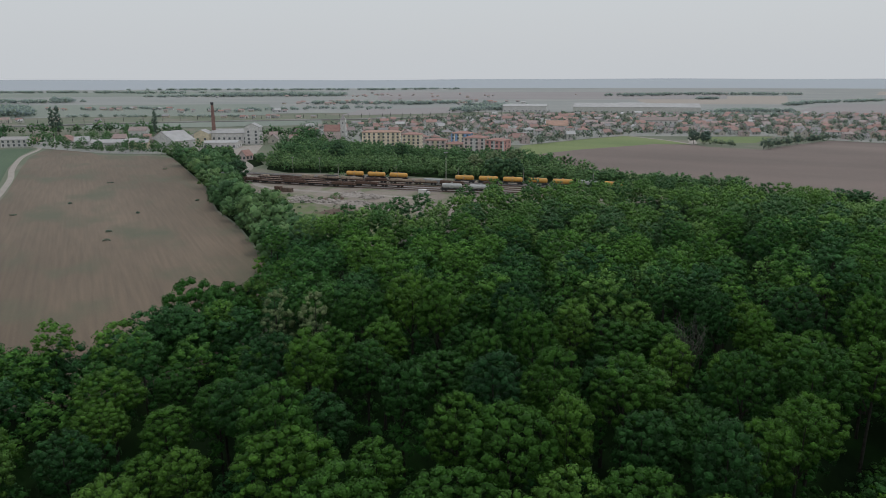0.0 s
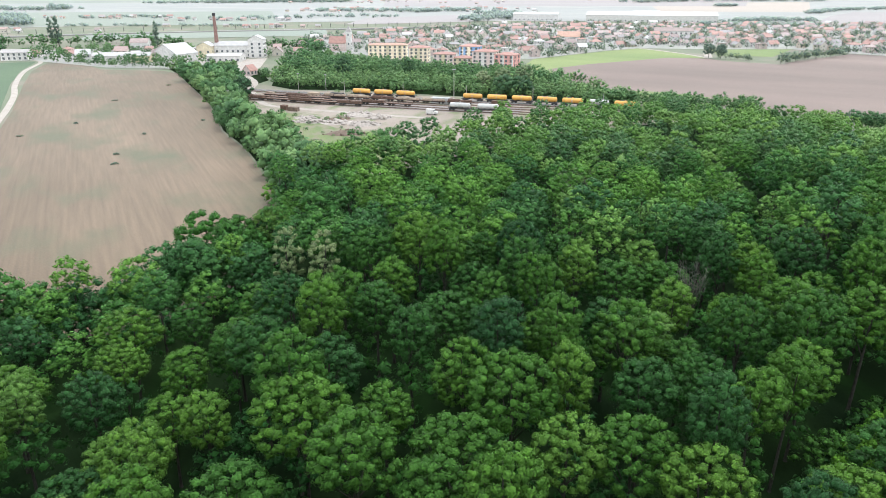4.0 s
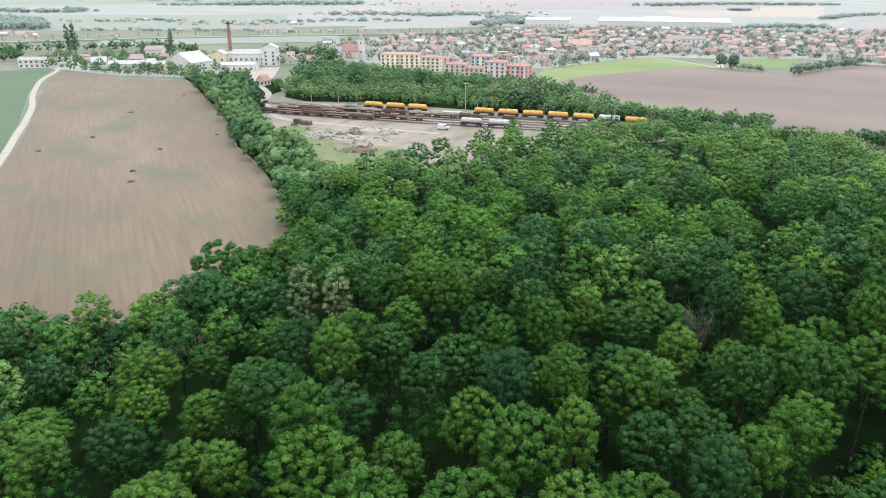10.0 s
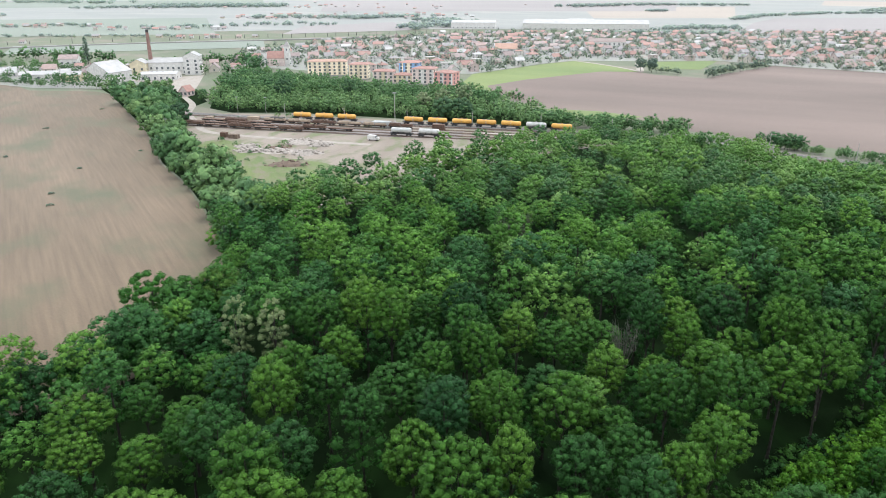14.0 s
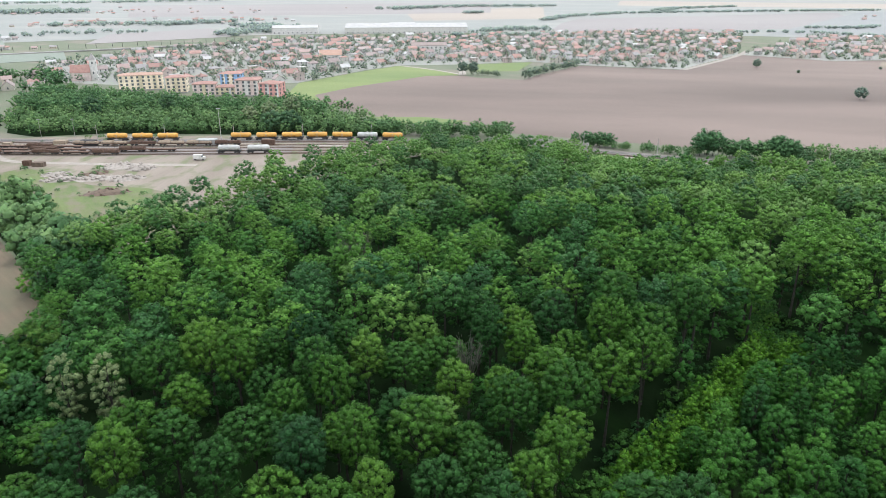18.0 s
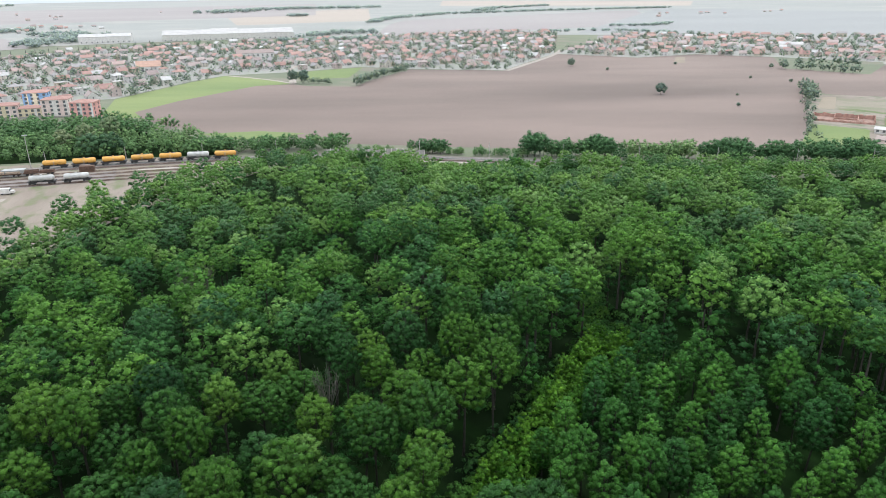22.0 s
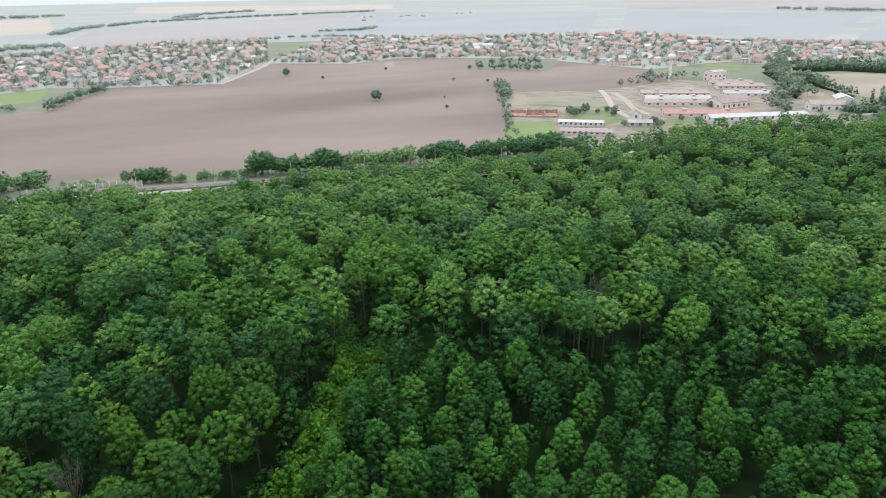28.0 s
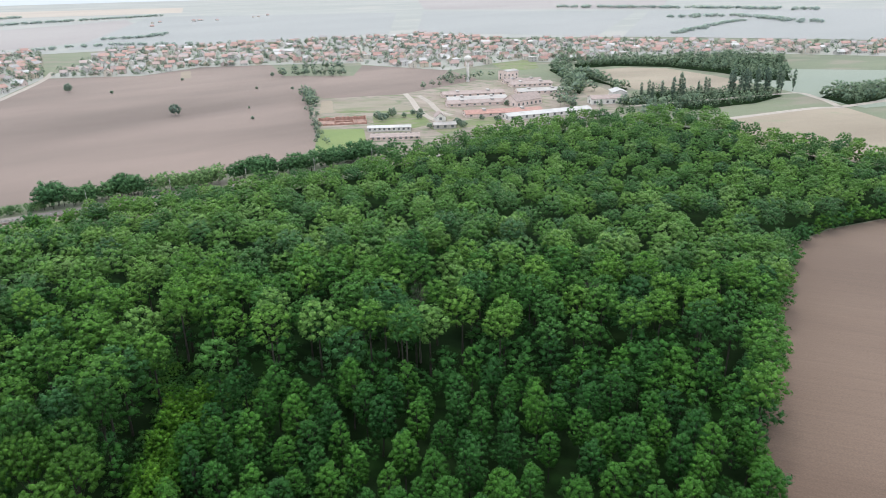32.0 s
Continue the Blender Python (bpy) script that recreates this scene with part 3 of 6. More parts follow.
BELTS = [[(775, 157), (825, 131), (840, 74), (868, 36), (885, 5), (875, -50), (690, -50), (688, -26), (703, -12), (731, 7), (768, 61), (766, 113), (732, 146)], [(531, 75), (554, 73), (600, 52), (603, 22), (613, 0), (636, -24), (600, -40), (560, -20), (545, -4), (524, 12), (517, 28), (526, 53)], [(718, 171), (742, 165), (691, 135), (603, 113), (569, 109), (609, 130), (658, 143)], [(659, 130), (646, 114), (625, 95), (587, 83), (606, 76), (640, 100), (690, 128)], [(564, -84), (600, -104), (680, -150), (640, -80), (600, -66)]]
FIELD_D = [(770, -10), (790, -150), (700, -260), (560, -90), (586, -66), (622, -48), (690, -6)]
TOWN = [(-150, 650), (-60, 590), (58, 570), (127, 640), (162, 665), (221, 655), (293, 658), (323, 615), (391, 552), (531, 652), (760, 930), (640, 1000), (330, 1010), (180, 1060), (60, 1010), (-60, 930), (-160, 800)]
VILLAGE = [(531, 652), (573, 565), (651, 554), (692, 487), (730, 392), (716, 384), (691, 268), (778, 234), (796, 150), (870, 110), (926, -30), (920, -160), (1100, -190), (1060, 0), (1080, 150), (1060, 320), (1140, 480), (1030, 590), (905, 716), (800, 830)]
HAMLET = [(-340, 560), (-250, 508), (-195, 500), (-170, 560), (-200, 640), (-300, 660), (-380, 640)]

ground_bm = bmesh.new()
rings = [[ground_bm.verts.new((r * math.cos(2 * math.pi * k / 64), r * math.sin(2 * math.pi * k / 64), 0)) for k in range(64)] for r in (120, 700, 1800, 5600)]
ground_bm.faces.new(rings[0])
for lo, hi in zip(rings, rings[1:]):
    for k in range(64):
        ground_bm.faces.new((lo[k], hi[k], hi[(k + 1) % 64], lo[(k + 1) % 64]))
ground_bm.normal_update()
tagged(part("ground", ground_bm, M_LAND), "open flat farmland reaching the hazy horizon", "ground", "", "structure")

sheet("ground_forest", FOREST, 0.07, M_FLOOR_SHADE, "leaf-littered forest floor, painted dark for shade under the trees")
sheet("ground_hedge", HEDGE, 0.04, M_FLOOR_SHADE, "ground under the hedge trees, painted dark for shade")
sheet("ground_woods", WOODS, 0.052, M_FLOOR_SHADE, "ground under the low woods by the railway, painted dark for shade")
sheet("field_brown", FIELD_L, 0.05, M_BROWN, "brown field with sparse young crop rows", "field")
sheet("field_winter_crop", FIELD_FARL, 0.05, M_GREEN, "dark green field of winter crop", "field")
sheet("field_tilled", FIELD_R, 0.06, M_TILLED, "wide bare tilled field, greyish brown soil", "field")
sheet("field_lime", LIME, 0.10, M_LIME, "bright green strip of young crop", "field")
sheet("field_lime_corner", LIME2, 0.10, M_LIME, "green weedy corner of the tilled field", "field")
sheet("sports_field", SPORTS, 0.12, M_LIME, "mown grass sports field at the town's edge", "field")
sheet("yard_ground", YARD, 0.05, M_YARD, "pale gravel ground of the railway yard", "ground")
sheet("yard_grass", YARD_GREEN, 0.09, M_YARDGRASS, "rough grass at the yard's edge", "grass")
sheet("field_red_soil", FIELD_E, 0.05, M_TILLED2, "bare reddish brown ploughed field beside the forest", "field")
sheet("farm_ground", FARM, 0.05, M_WASTE, "worn grass and weeds round the farm", "ground")
sheet("farm_yard", [(526, 237), (558, 219), (601, 193), (678, 201), (651, 178), (563, 115), (497, 97), (464, 115), (433, 133), (429, 165), (447, 184), (476, 207)], 0.075, M_YARD, "dusty pale farmyard between the barns")
sheet("farm_paddock", [(487, 287), (511, 253), (472, 210), (457, 216), (444, 262)], 0.078, M_PADDOCK, "pale fallow paddock beside the farm")
sheet("farm_strip", [(481, 294), (487, 288), (441, 260), (434, 268)], 0.082, M_BEIGE, "yellowish dry strip beside the paddock")
sheet("farm_bank", [(440, 257), (457, 206), (464, 206), (448, 263)], 0.086, M_YARDGRASS, "green grass bank below the paddock", "grass")
sheet("farm_garden", [(435, 226), (457, 199), (421, 175), (405, 182), (403, 208)], 0.082, M_YARDGRASS, "overgrown green garden by the cottage", "grass")
sheet("farm_grass", [(384, 239), (394, 211), (356, 189), (330, 193), (330, 208)], 0.09, M_LIME, "bright green meadow by the farm sheds", "grass")
sheet("farm_lawn", [(433, 163), (457, 146), (438, 135), (417, 151), (394, 157), (409, 172)], 0.09, M_YARDGRASS, "green grass between barns and wood", "grass")
sheet("farm_meadow", [(759, 245), (815, 212), (729, 184), (693, 208)], 0.09, M_YARDGRASS, "green meadow behind the mill", "grass")
sheet("field_fallow", FIELD_B, 0.06, M_BEIGE, "yellowish fallow field behind the forest", "field")
sheet("field_stubble_bank", FIELD_F, 0.10, M_BEIGE, "small fallow field behind the barns", "field")
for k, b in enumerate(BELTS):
    sheet("ground_belt_%d" % (k + 1), b, 0.13, M_FLOOR_SHADE, "ground under a dense tree belt, painted dark for shade")
sheet("field_bare", FIELD_C, 0.10, M_BEIGE, "bare field behind the tree belt", "field")
sheet("field_pale_green", FIELD_D, 0.10, M_F_GREEN, "green field of young corn, paled by painted haze", "field")
sheet("town_ground", TOWN, 0.08, M_TOWNGROUND, "gardens, yards and lanes of the town", "ground")
sheet("village_ground", VILLAGE, 0.08, M_TOWNGROUND, "gardens and lanes of the far village", "ground")
sheet("hamlet_ground", HAMLET, 0.08, M_TOWNGROUND, "yards and gardens round the works", "ground")

# far fields, crop by crop, with haze painted into the crop colours
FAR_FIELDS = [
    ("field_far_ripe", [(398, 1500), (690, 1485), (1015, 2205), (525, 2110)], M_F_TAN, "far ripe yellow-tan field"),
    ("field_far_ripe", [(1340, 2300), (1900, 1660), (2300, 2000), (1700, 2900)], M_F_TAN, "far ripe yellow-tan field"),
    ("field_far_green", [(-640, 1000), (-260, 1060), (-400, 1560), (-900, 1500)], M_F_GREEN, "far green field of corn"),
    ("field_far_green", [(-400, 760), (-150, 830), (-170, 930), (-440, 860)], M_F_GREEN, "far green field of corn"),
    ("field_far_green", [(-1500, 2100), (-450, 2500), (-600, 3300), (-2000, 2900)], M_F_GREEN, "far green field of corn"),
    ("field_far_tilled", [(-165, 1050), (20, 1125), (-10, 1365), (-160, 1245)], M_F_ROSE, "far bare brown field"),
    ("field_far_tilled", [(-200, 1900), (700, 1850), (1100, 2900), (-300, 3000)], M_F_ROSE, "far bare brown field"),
    ("field_far_tilled", [(470, 1010), (930, 1000), (1080, 1000), (1500, 1500), (760, 1460), (640, 1300)], M_F_ROSE, "far bare field, greyed by painted haze"),
    ("field_far_grey", [(780, 900), (900, 760), (1150, 560), (1900, 900), (1650, 1560)], M_F_TEAL, "far field of corn, greyed by painted haze"),
    ("field_far_grey", [(1180, 520), (1150, 200), (2000, 250), (2000, 860)], M_F_TEAL, "far field of corn, greyed by painted haze"),
    ("field_far_grey", [(1150, 160), (1130, -300), (2100, -400), (2050, 220)], M_F_TEAL, "far field of corn, greyed by painted haze"),
    ("field_far_ripe", [(2100, 900), (2100, 200), (3600, 300), (3400, 1500)], M_F_ROSE, "far bare field, paled by painted haze"),
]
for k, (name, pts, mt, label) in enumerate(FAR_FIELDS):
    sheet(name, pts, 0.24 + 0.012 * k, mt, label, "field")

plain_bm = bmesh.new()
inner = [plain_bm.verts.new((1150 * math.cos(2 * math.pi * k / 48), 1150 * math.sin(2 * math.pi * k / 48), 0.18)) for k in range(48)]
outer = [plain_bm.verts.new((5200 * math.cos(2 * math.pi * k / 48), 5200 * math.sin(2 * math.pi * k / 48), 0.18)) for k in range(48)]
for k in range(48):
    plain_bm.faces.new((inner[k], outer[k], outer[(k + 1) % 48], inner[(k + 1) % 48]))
tagged(part("ground_plain", plain_bm, M_F_PLAIN), "patchwork of far fields on the plain, paled by painted haze", "ground", "", "structure")
sheet("field_stubble", [(566, 506), (612, 546), (620, 540), (574, 500)], 0.10, M_BEIGE, "small pale stubble patch in the tilled field", "field")
strip("road_field", [(-150, 200), (-172, 247), (-184, 272), (-198, 300), (-212, 329), (-236, 375), (-262, 419), (-295, 484), (-316, 541), (-330, 556)], 3.2, 0.05, M_TRACK, "pale gravel farm road between two fields", rise=0.12)
strip("road_lime", [(162, 664), (178, 632), (190, 600), (196, 573)], 3.5, 0.12, M_TRACK, "pale track along the tilled field", rise=0.08)
strip("road_sports", [(196, 576), (215, 640), (235, 690), (262, 720)], 6, 0.13, M_TRACK, "pale lane into the town", rise=0.08)
strip("road_village", [(391, 548), (430, 575), (480, 610), (531, 649), (575, 690)], 6, 0.10, M_TRACK, "pale lane along the village edge", rise=0.08)
strip("road_rail", [(40, 336), (80, 322), (112, 308), (131, 300), (147, 287), (163, 273), (181, 261), (216, 233), (241, 213), (262, 197), (300, 166), (346, 138)], 5, 0.09, M_TRACK, "pale gravel service road beside the railway", rise=0.08)
strip("road_yard", [(-140, 470), (-122, 430), (-116, 400), (-104, 370), (-92, 346), (-70, 334), (-40, 322), (-12, 312)], 3.8, 0.08, M_TRACK, "worn pale track into the railway yard", rise=0.05)
strip("road_forest_end", [(487, 3), (515, -24), (549, -57), (560, -75), (600, -110)], 6, 0.12, M_TRACK, "pale road behind the forest", rise=0.08)
strip("road_poplars", [(560, -74), (582, -69), (600, -62), (619, -50), (590, -16), (565, 14), (545, 40), (520, 66)], 5, 0.12, M_TRACK, "pale lane along a poplar row", rise=0.08)
strip("road_farm", [(535, 247), (506, 228), (467, 205), (442, 186), (422, 166)], 4.5, 0.12, M_TRACK, "pale concrete farm road", rise=0.06)
strip("road_barns", [(528, 232), (501, 211), (468, 190), (454, 174)], 4.5, 0.135, M_TRACK, "pale concrete track to the barns", rise=0.06)
sheet("rail_verge", [(112, 303), (131, 296), (147, 283), (163, 269), (183, 256), (205, 238), (198, 224), (175, 237), (150, 257), (136, 271), (112, 291)], 0.085, M_VERGE, "dry grass verge between service road and wood", "grass")
strip("railway_bed", RAIL, 10, 0.07, M_BALLAST, "dark ballast bed of the railway", "railway", 0.3)
strip("railway_bed_yard", [(-104, 372), (-60, 358), (-10, 338), (30, 330)], 15, 0.10, M_BALLAST, "dark oily ballast of the yard tracks", "railway", 0.15)


# ---- woodland ----
rng = np.random.default_rng(7)
MARKED_OAKS = [(22.7, 68.1), (-32.7, 61.1), (-31.3, 76.7), (-39.8, 77.5), (-15.4, 82.5), (7.3, 77.1), (-3.4, 79.5), (23.1, 79.3), (-15.8, 67.9), (-5.7, 67.1), (14.4, 67.7), (2.3, 58.2), (-7.3, 55.6), (24.6, 53.3), (-24.4, 64.5), (-46, 66.1), (12.8, 57.8), (38.9, 69.7), (27.2, 59.5), (13.6, 93.0), (20.2, 101.4), (33.5, 102.0), (43.5, 112.0), (46.4, 98.0), (-27.3, 98.0), (-33.2, 112.6), (-41.3, 113.4), (-7.8, 98.6), (-5.7, 119.2)]
MARKED_EDGE = [(118.8, 87.8), (84.5, 103.3), (108.2, 116.9), (136.2, 102.0), (46.5, 81), (126.6, 74.2), (139.7, 67.3), (76.2, 148.4), (54.2, 131.5)]
SAPLING_STAND = [(44, 66), (52, 76), (62, 82), (75, 89), (88, 97), (96, 101), (102, 103), (103, 95), (97, 90), (85, 85), (78, 83), (73, 79), (64, 75), (57, 70), (50, 60)]
PALE = [(-25.7, 108.5), (-19.6, 107.0)]
GAP = [(31, 54), (44, 54), (46, 68), (41, 64), (33, 65)]
OPEN = [PLANTATION, SAPLINGS, CLEARING, GAP]
taken = MARKED_OAKS + MARKED_EDGE + PALE


def in_sight(x, y):
    return math.hypot(x - 2, y - 1) > 27 and -52 < math.degrees(math.atan2(x - 2, y)) < 118


def canopy(x, y):
    """How high the wood stands: tall oaks inland, capped towards fields, yard and railway to fit the camera's view."""
    d = math.hypot(x, y)
    h = 20.5 + (2.5 if x > 60 and y > 50 else 0)
    if d > 160:
        h += (13.5 - h) * min(1, (d - 160) / 130)
    if x < -26:
        h = min(h, 16.5)
    if x < 70 and y > 150:
        h = min(h, 15.5)
    if 20 < x < 300:
        lean, foot = (0.17, 1) if x < 36 else (0.215, 5.6) if x < 85 else (0.27, 3) if x < 135 else (0.215, 0) if x < 185 else (0.30, 4)
        h = min(h, max(6.0, lean * near_line(x, y, RAIL_LINE[::3]) + foot))
    return h


oaks = [p + (1.0,) for p in MARKED_OAKS + MARKED_EDGE]
spots = scatter(FOREST, 6.2, rng, taken, OPEN)
oaks += [(x, y, 1.0) for x, y in spots if in_sight(x, y) and (x < 20 or near_line(x, y, RAIL_LINE[::3]) > 11)]
small = [(x, y, 0.6) for x, y in scatter(PLANTATION, 4.8, rng, taken, [SAPLINGS, CLEARING]) if in_sight(x, y)]
stand = sorted(oaks + small, key=lambda p: math.hypot(p[0] - 25, p[1] - 15))

LAB_OAK = "broad-crowned green deciduous tree in the dense woodland"
LAB_SMALL = "slim young deciduous tree in a close plantation"
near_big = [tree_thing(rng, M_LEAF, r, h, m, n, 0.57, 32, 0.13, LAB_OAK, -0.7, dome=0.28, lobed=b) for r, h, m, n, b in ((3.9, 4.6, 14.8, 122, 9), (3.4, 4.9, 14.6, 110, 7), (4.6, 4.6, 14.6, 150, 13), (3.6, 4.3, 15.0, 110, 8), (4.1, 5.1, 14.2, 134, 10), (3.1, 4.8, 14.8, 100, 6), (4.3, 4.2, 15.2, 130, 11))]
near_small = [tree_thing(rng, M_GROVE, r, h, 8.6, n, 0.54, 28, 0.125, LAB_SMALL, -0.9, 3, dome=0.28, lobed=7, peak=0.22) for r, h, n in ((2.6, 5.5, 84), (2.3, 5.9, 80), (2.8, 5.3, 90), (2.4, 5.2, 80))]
mid_big = templates(rng, 7, 3.8, 4.7, 14.9, 60, 0.78, 16, 0.21, -0.55, ball=False, dome=0.3, lobed=8)
mid_small = templates(rng, 5, 2.6, 5.4, 8.6, 42, 0.72, 15, 0.19, -0.8, ball=False, dome=0.3, lobed=5, peak=0.28)
far_big = templates(rng, 7, 3.8, 4.4, 15.2, 46, 0.9, 11, 0.22, -0.5, False, False, dome=0.35, lobed=7)
used, SINGLE = {}, 290
forest = Pile()
for k, (x, y, s) in enumerate(stand):
    d = math.hypot(x, y)
    high = canopy(x, y) / 20.0
    g = rng.uniform(0.84, 1.14) * (1.0 if s < 1 else max(high, 0.6) ** 0.5)
    gz = g * rng.uniform(0.84, 1.1) if s < 1 else high * rng.uniform(0.77, 1.1)
    if k < SINGLE:
        kinds = near_small if s < 1 else near_big
        src = kinds[k % len(kinds)]
        at = pose(x, y, 0, 0, 0, rng.uniform(0, 360))
        if src.name in used:
            copy_thing(src, at @ Matrix.Diagonal((g, g, gz, 1)))
        else:
            used[src.name] = 1
            src.matrix_basis = at
    elif d < 190:
        # Within 140 m tints lean darker, offsetting the haze lift in the massed greens.
        grow(forest, rng, x, y, g * 1.06, (mid_big if s == 1 else mid_small)[k % 5], 0 if s == 1 else 2, rng.uniform(0, 1) ** (1.5 if d < 140 else 1.0), g if s == 1 else gz, 19.6 * (gz - g) if s == 1 else 0)
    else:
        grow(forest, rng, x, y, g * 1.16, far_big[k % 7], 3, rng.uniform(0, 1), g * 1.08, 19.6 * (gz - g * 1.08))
# the wood goes on under and behind the camera
back_rng = np.random.default_rng(3)
for k, (x, y) in enumerate(spots):
    if not in_sight(x, y):
        grow(forest, back_rng, x, y, back_rng.uniform(0.95, 1.2), far_big[k % 6], 0, back_rng.uniform(0, 1), back_rng.uniform(0.8, 1.0))
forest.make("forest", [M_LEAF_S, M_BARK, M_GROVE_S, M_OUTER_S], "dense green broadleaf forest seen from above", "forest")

for x, y in PALE:
    t = tree_thing(rng, M_PALE, 2.4, 7.0, 12.8, 80, 0.5, 30, 0.14, "pale silvery half-dead tree at the wood's edge", -0.9)
    t.matrix_basis = pose(x, y, 0, 0, 0, rng.uniform(0, 360))

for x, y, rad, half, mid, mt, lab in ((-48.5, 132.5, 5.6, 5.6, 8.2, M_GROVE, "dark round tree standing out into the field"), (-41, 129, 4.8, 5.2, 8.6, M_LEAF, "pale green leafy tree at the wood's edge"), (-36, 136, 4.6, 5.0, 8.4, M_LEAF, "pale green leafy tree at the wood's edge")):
    t = tree_thing(rng, mt, rad, half, mid, 110, 0.85, 36, 0.18, lab, -0.8, 5, dome=0.5, lobed=9)
    t.matrix_basis = pose(x, y, 0, 0, 0, rng.uniform(0, 360))

for x, y, hh in ((26, 157, 17), (31, 160, 16), (139, 61, 21), (163, 24, 18), (60, 112, 19), (36, 96, 19)):
    t = tagged(new("tree"), "bare grey dead tree among the green crowns", "tree")
    b = bmesh.new()
    tube(b, (0, 0, -0.2), (0.3, 0.2, hh * 0.6), 0.3, 0.17, 7)
    for k in range(26):
        an, z0 = k * 2.4, hh * rng.uniform(0.45, 0.62)
        q = Vector((2.6 * math.cos(an) * rng.uniform(0.5, 1), 2.6 * math.sin(an) * rng.uniform(0.5, 1), hh * rng.uniform(0.8, 1.02)))
        p0 = Vector((0.2, 0.1, z0))
        tube(b, p0, q, 0.07, 0.02, 5)
        for _ in range(4):
            c = p0.lerp(q, rng.uniform(0.5, 0.95))
            tube(b, c, c + Vector(rng.normal(0, 0.7, 3)) + Vector((0, 0, 0.8)), 0.04, 0.012, 3)
    part("trunk", b, M_BARE, t)
    t.matrix_basis = pose(x, y, 0)

young = Pile()
young_t = templates(rng, 4, 1.6, 2.8, 3.6, 24, 0.5, 16, 0.15, -0.8, ball=False, lobed=5, peak=0.3)
for x, y in scatter(SAPLING_STAND, 1.9, rng):
    s = rng.uniform(0.7, 1.3)
    grow(young, rng, x, y, s, young_t[int(rng.integers(4))], 0, rng.uniform(0, 1))
young.make("sapling_thicket", [M_YOUNG_S, M_BARK], "light green thicket of young saplings in a clearing", "saplings")

under = Pile()
bush_t = templates(rng, 4, 1.5, 1.2, 0.9, 16, 0.42, 14, 0.13, -0.3, False, False)
for x, y in [p for p in scatter(SAPLINGS, 2.6, rng) if not inside(*p, SAPLING_STAND)]:
    grow(under, rng, x, y, rng.uniform(0.9, 1.9), bush_t[int(rng.integers(4))], 0, rng.uniform(0, 0.5))
for x, y in scatter(CLEARING, 1.5, rng) + [p for p in scatter(FOREST, 10.0, rng, (), [PLANTATION, SAPLINGS]) if in_sight(*p) and math.hypot(*p) < 200]:
    grow(under, rng, x, y, rng.uniform(0.6, 1.3), bush_t[int(rng.integers(4))], 0, rng.uniform(0, 0.7))
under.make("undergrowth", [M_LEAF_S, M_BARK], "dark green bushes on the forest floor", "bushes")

storey = Pile()
storey_t = templates(rng, 4, 3.6, 3.6, 6.0, 14, 1.2, 12, 0.26, -0.5, False, False)
storey_near = templates(rng, 4, 3.6, 3.6, 6.0, 40, 0.75, 18, 0.16, -0.5, False, False)
for x, y in scatter(FOREST, 7.2, rng, (), OPEN) + scatter(PLANTATION, 7.5, rng, (), [SAPLINGS, CLEARING]):
    if in_sight(x, y) and math.hypot(x, y) < 220:
        g = min(1.15, canopy(x, y) / 15) * rng.uniform(0.75, 1.1) * (0.75 if inside(x, y, PLANTATION) else 1)
        # Only the darker half of the tints: gap shade put into leaf colour.
        grow(storey, rng, x, y, g, (storey_near if math.hypot(x, y) < 125 else storey_t)[int(rng.integers(4))], 0, rng.uniform(0, 0.5))
storey.make("understorey", [M_GROVE_S, M_BARK], "lower trees filling the gaps of the forest, tinted dark for shade", "trees")

DRIVE = [Vector(p) for p in ((-166, 560), (-142, 480), (-131, 455), (-120, 425), (-106, 385))]
hedge = Pile()
hedge_t = templates(rng, 6, 4.0, 4.2, 5.2, 18, 1.6, 16, 0.4, -0.8, dome=0.9)
for x, y in scatter(HEDGE, 5.2, rng):
    if y > 385 and near_line(x, y, DRIVE) < 7:
        continue
    s = rng.uniform(0.55, 1.25) * (0.55 if y > 440 else 1)
    grow(hedge, rng, x, y, s, hedge_t[int(rng.integers(6))], 0, rng.uniform(0, 1))
hedge.make("hedgerow", [M_HEDGE_S, M_BARK], "bushy green tree belt between field and yard", "trees")

wood_t = templates(rng, 6, 3.6, 4.0, 5.0, 20, 1.25, 11, 0.32, -0.8, ball=False, dome=0.45, lobed=6)
fill_t = templates(rng, 4, 3.6, 4.0, 5.0, 12, 1.5, 9, 0.34, -0.6, False, False, dome=0.45, lobed=5)
edge_t = templates(rng, 4, 3.8, 4.2, 5.2, 84, 0.86, 24, 0.15, -0.8, ball=False, lobed=8)
mantle = Pile()
EDGE = FOREST + FOREST[:1]
for (x0, y0), (x1, y1) in zip(EDGE, EDGE[1:]):
    n = int(math.hypot(x1 - x0, y1 - y0) / 2.8)
    for k in range(n):
        x, y = x0 + (x1 - x0) * k / n + rng.normal(0, 1.6), y0 + (y1 - y0) * k / n + rng.normal(0, 1.6)
        if in_sight(x, y):
            near = x < -25 and y < 140
            # Near edge shrubs keep the dark tints, since the massed greens are haze-lifted.
            grow(mantle, rng, x, y, rng.uniform(0.8, 1.4) if near else rng.uniform(0.4, 0.85), edge_t[int(rng.integers(4))] if near else wood_t[int(rng.integers(6))], 0, rng.uniform(0, 0.35) if near else rng.uniform(0, 0.8))
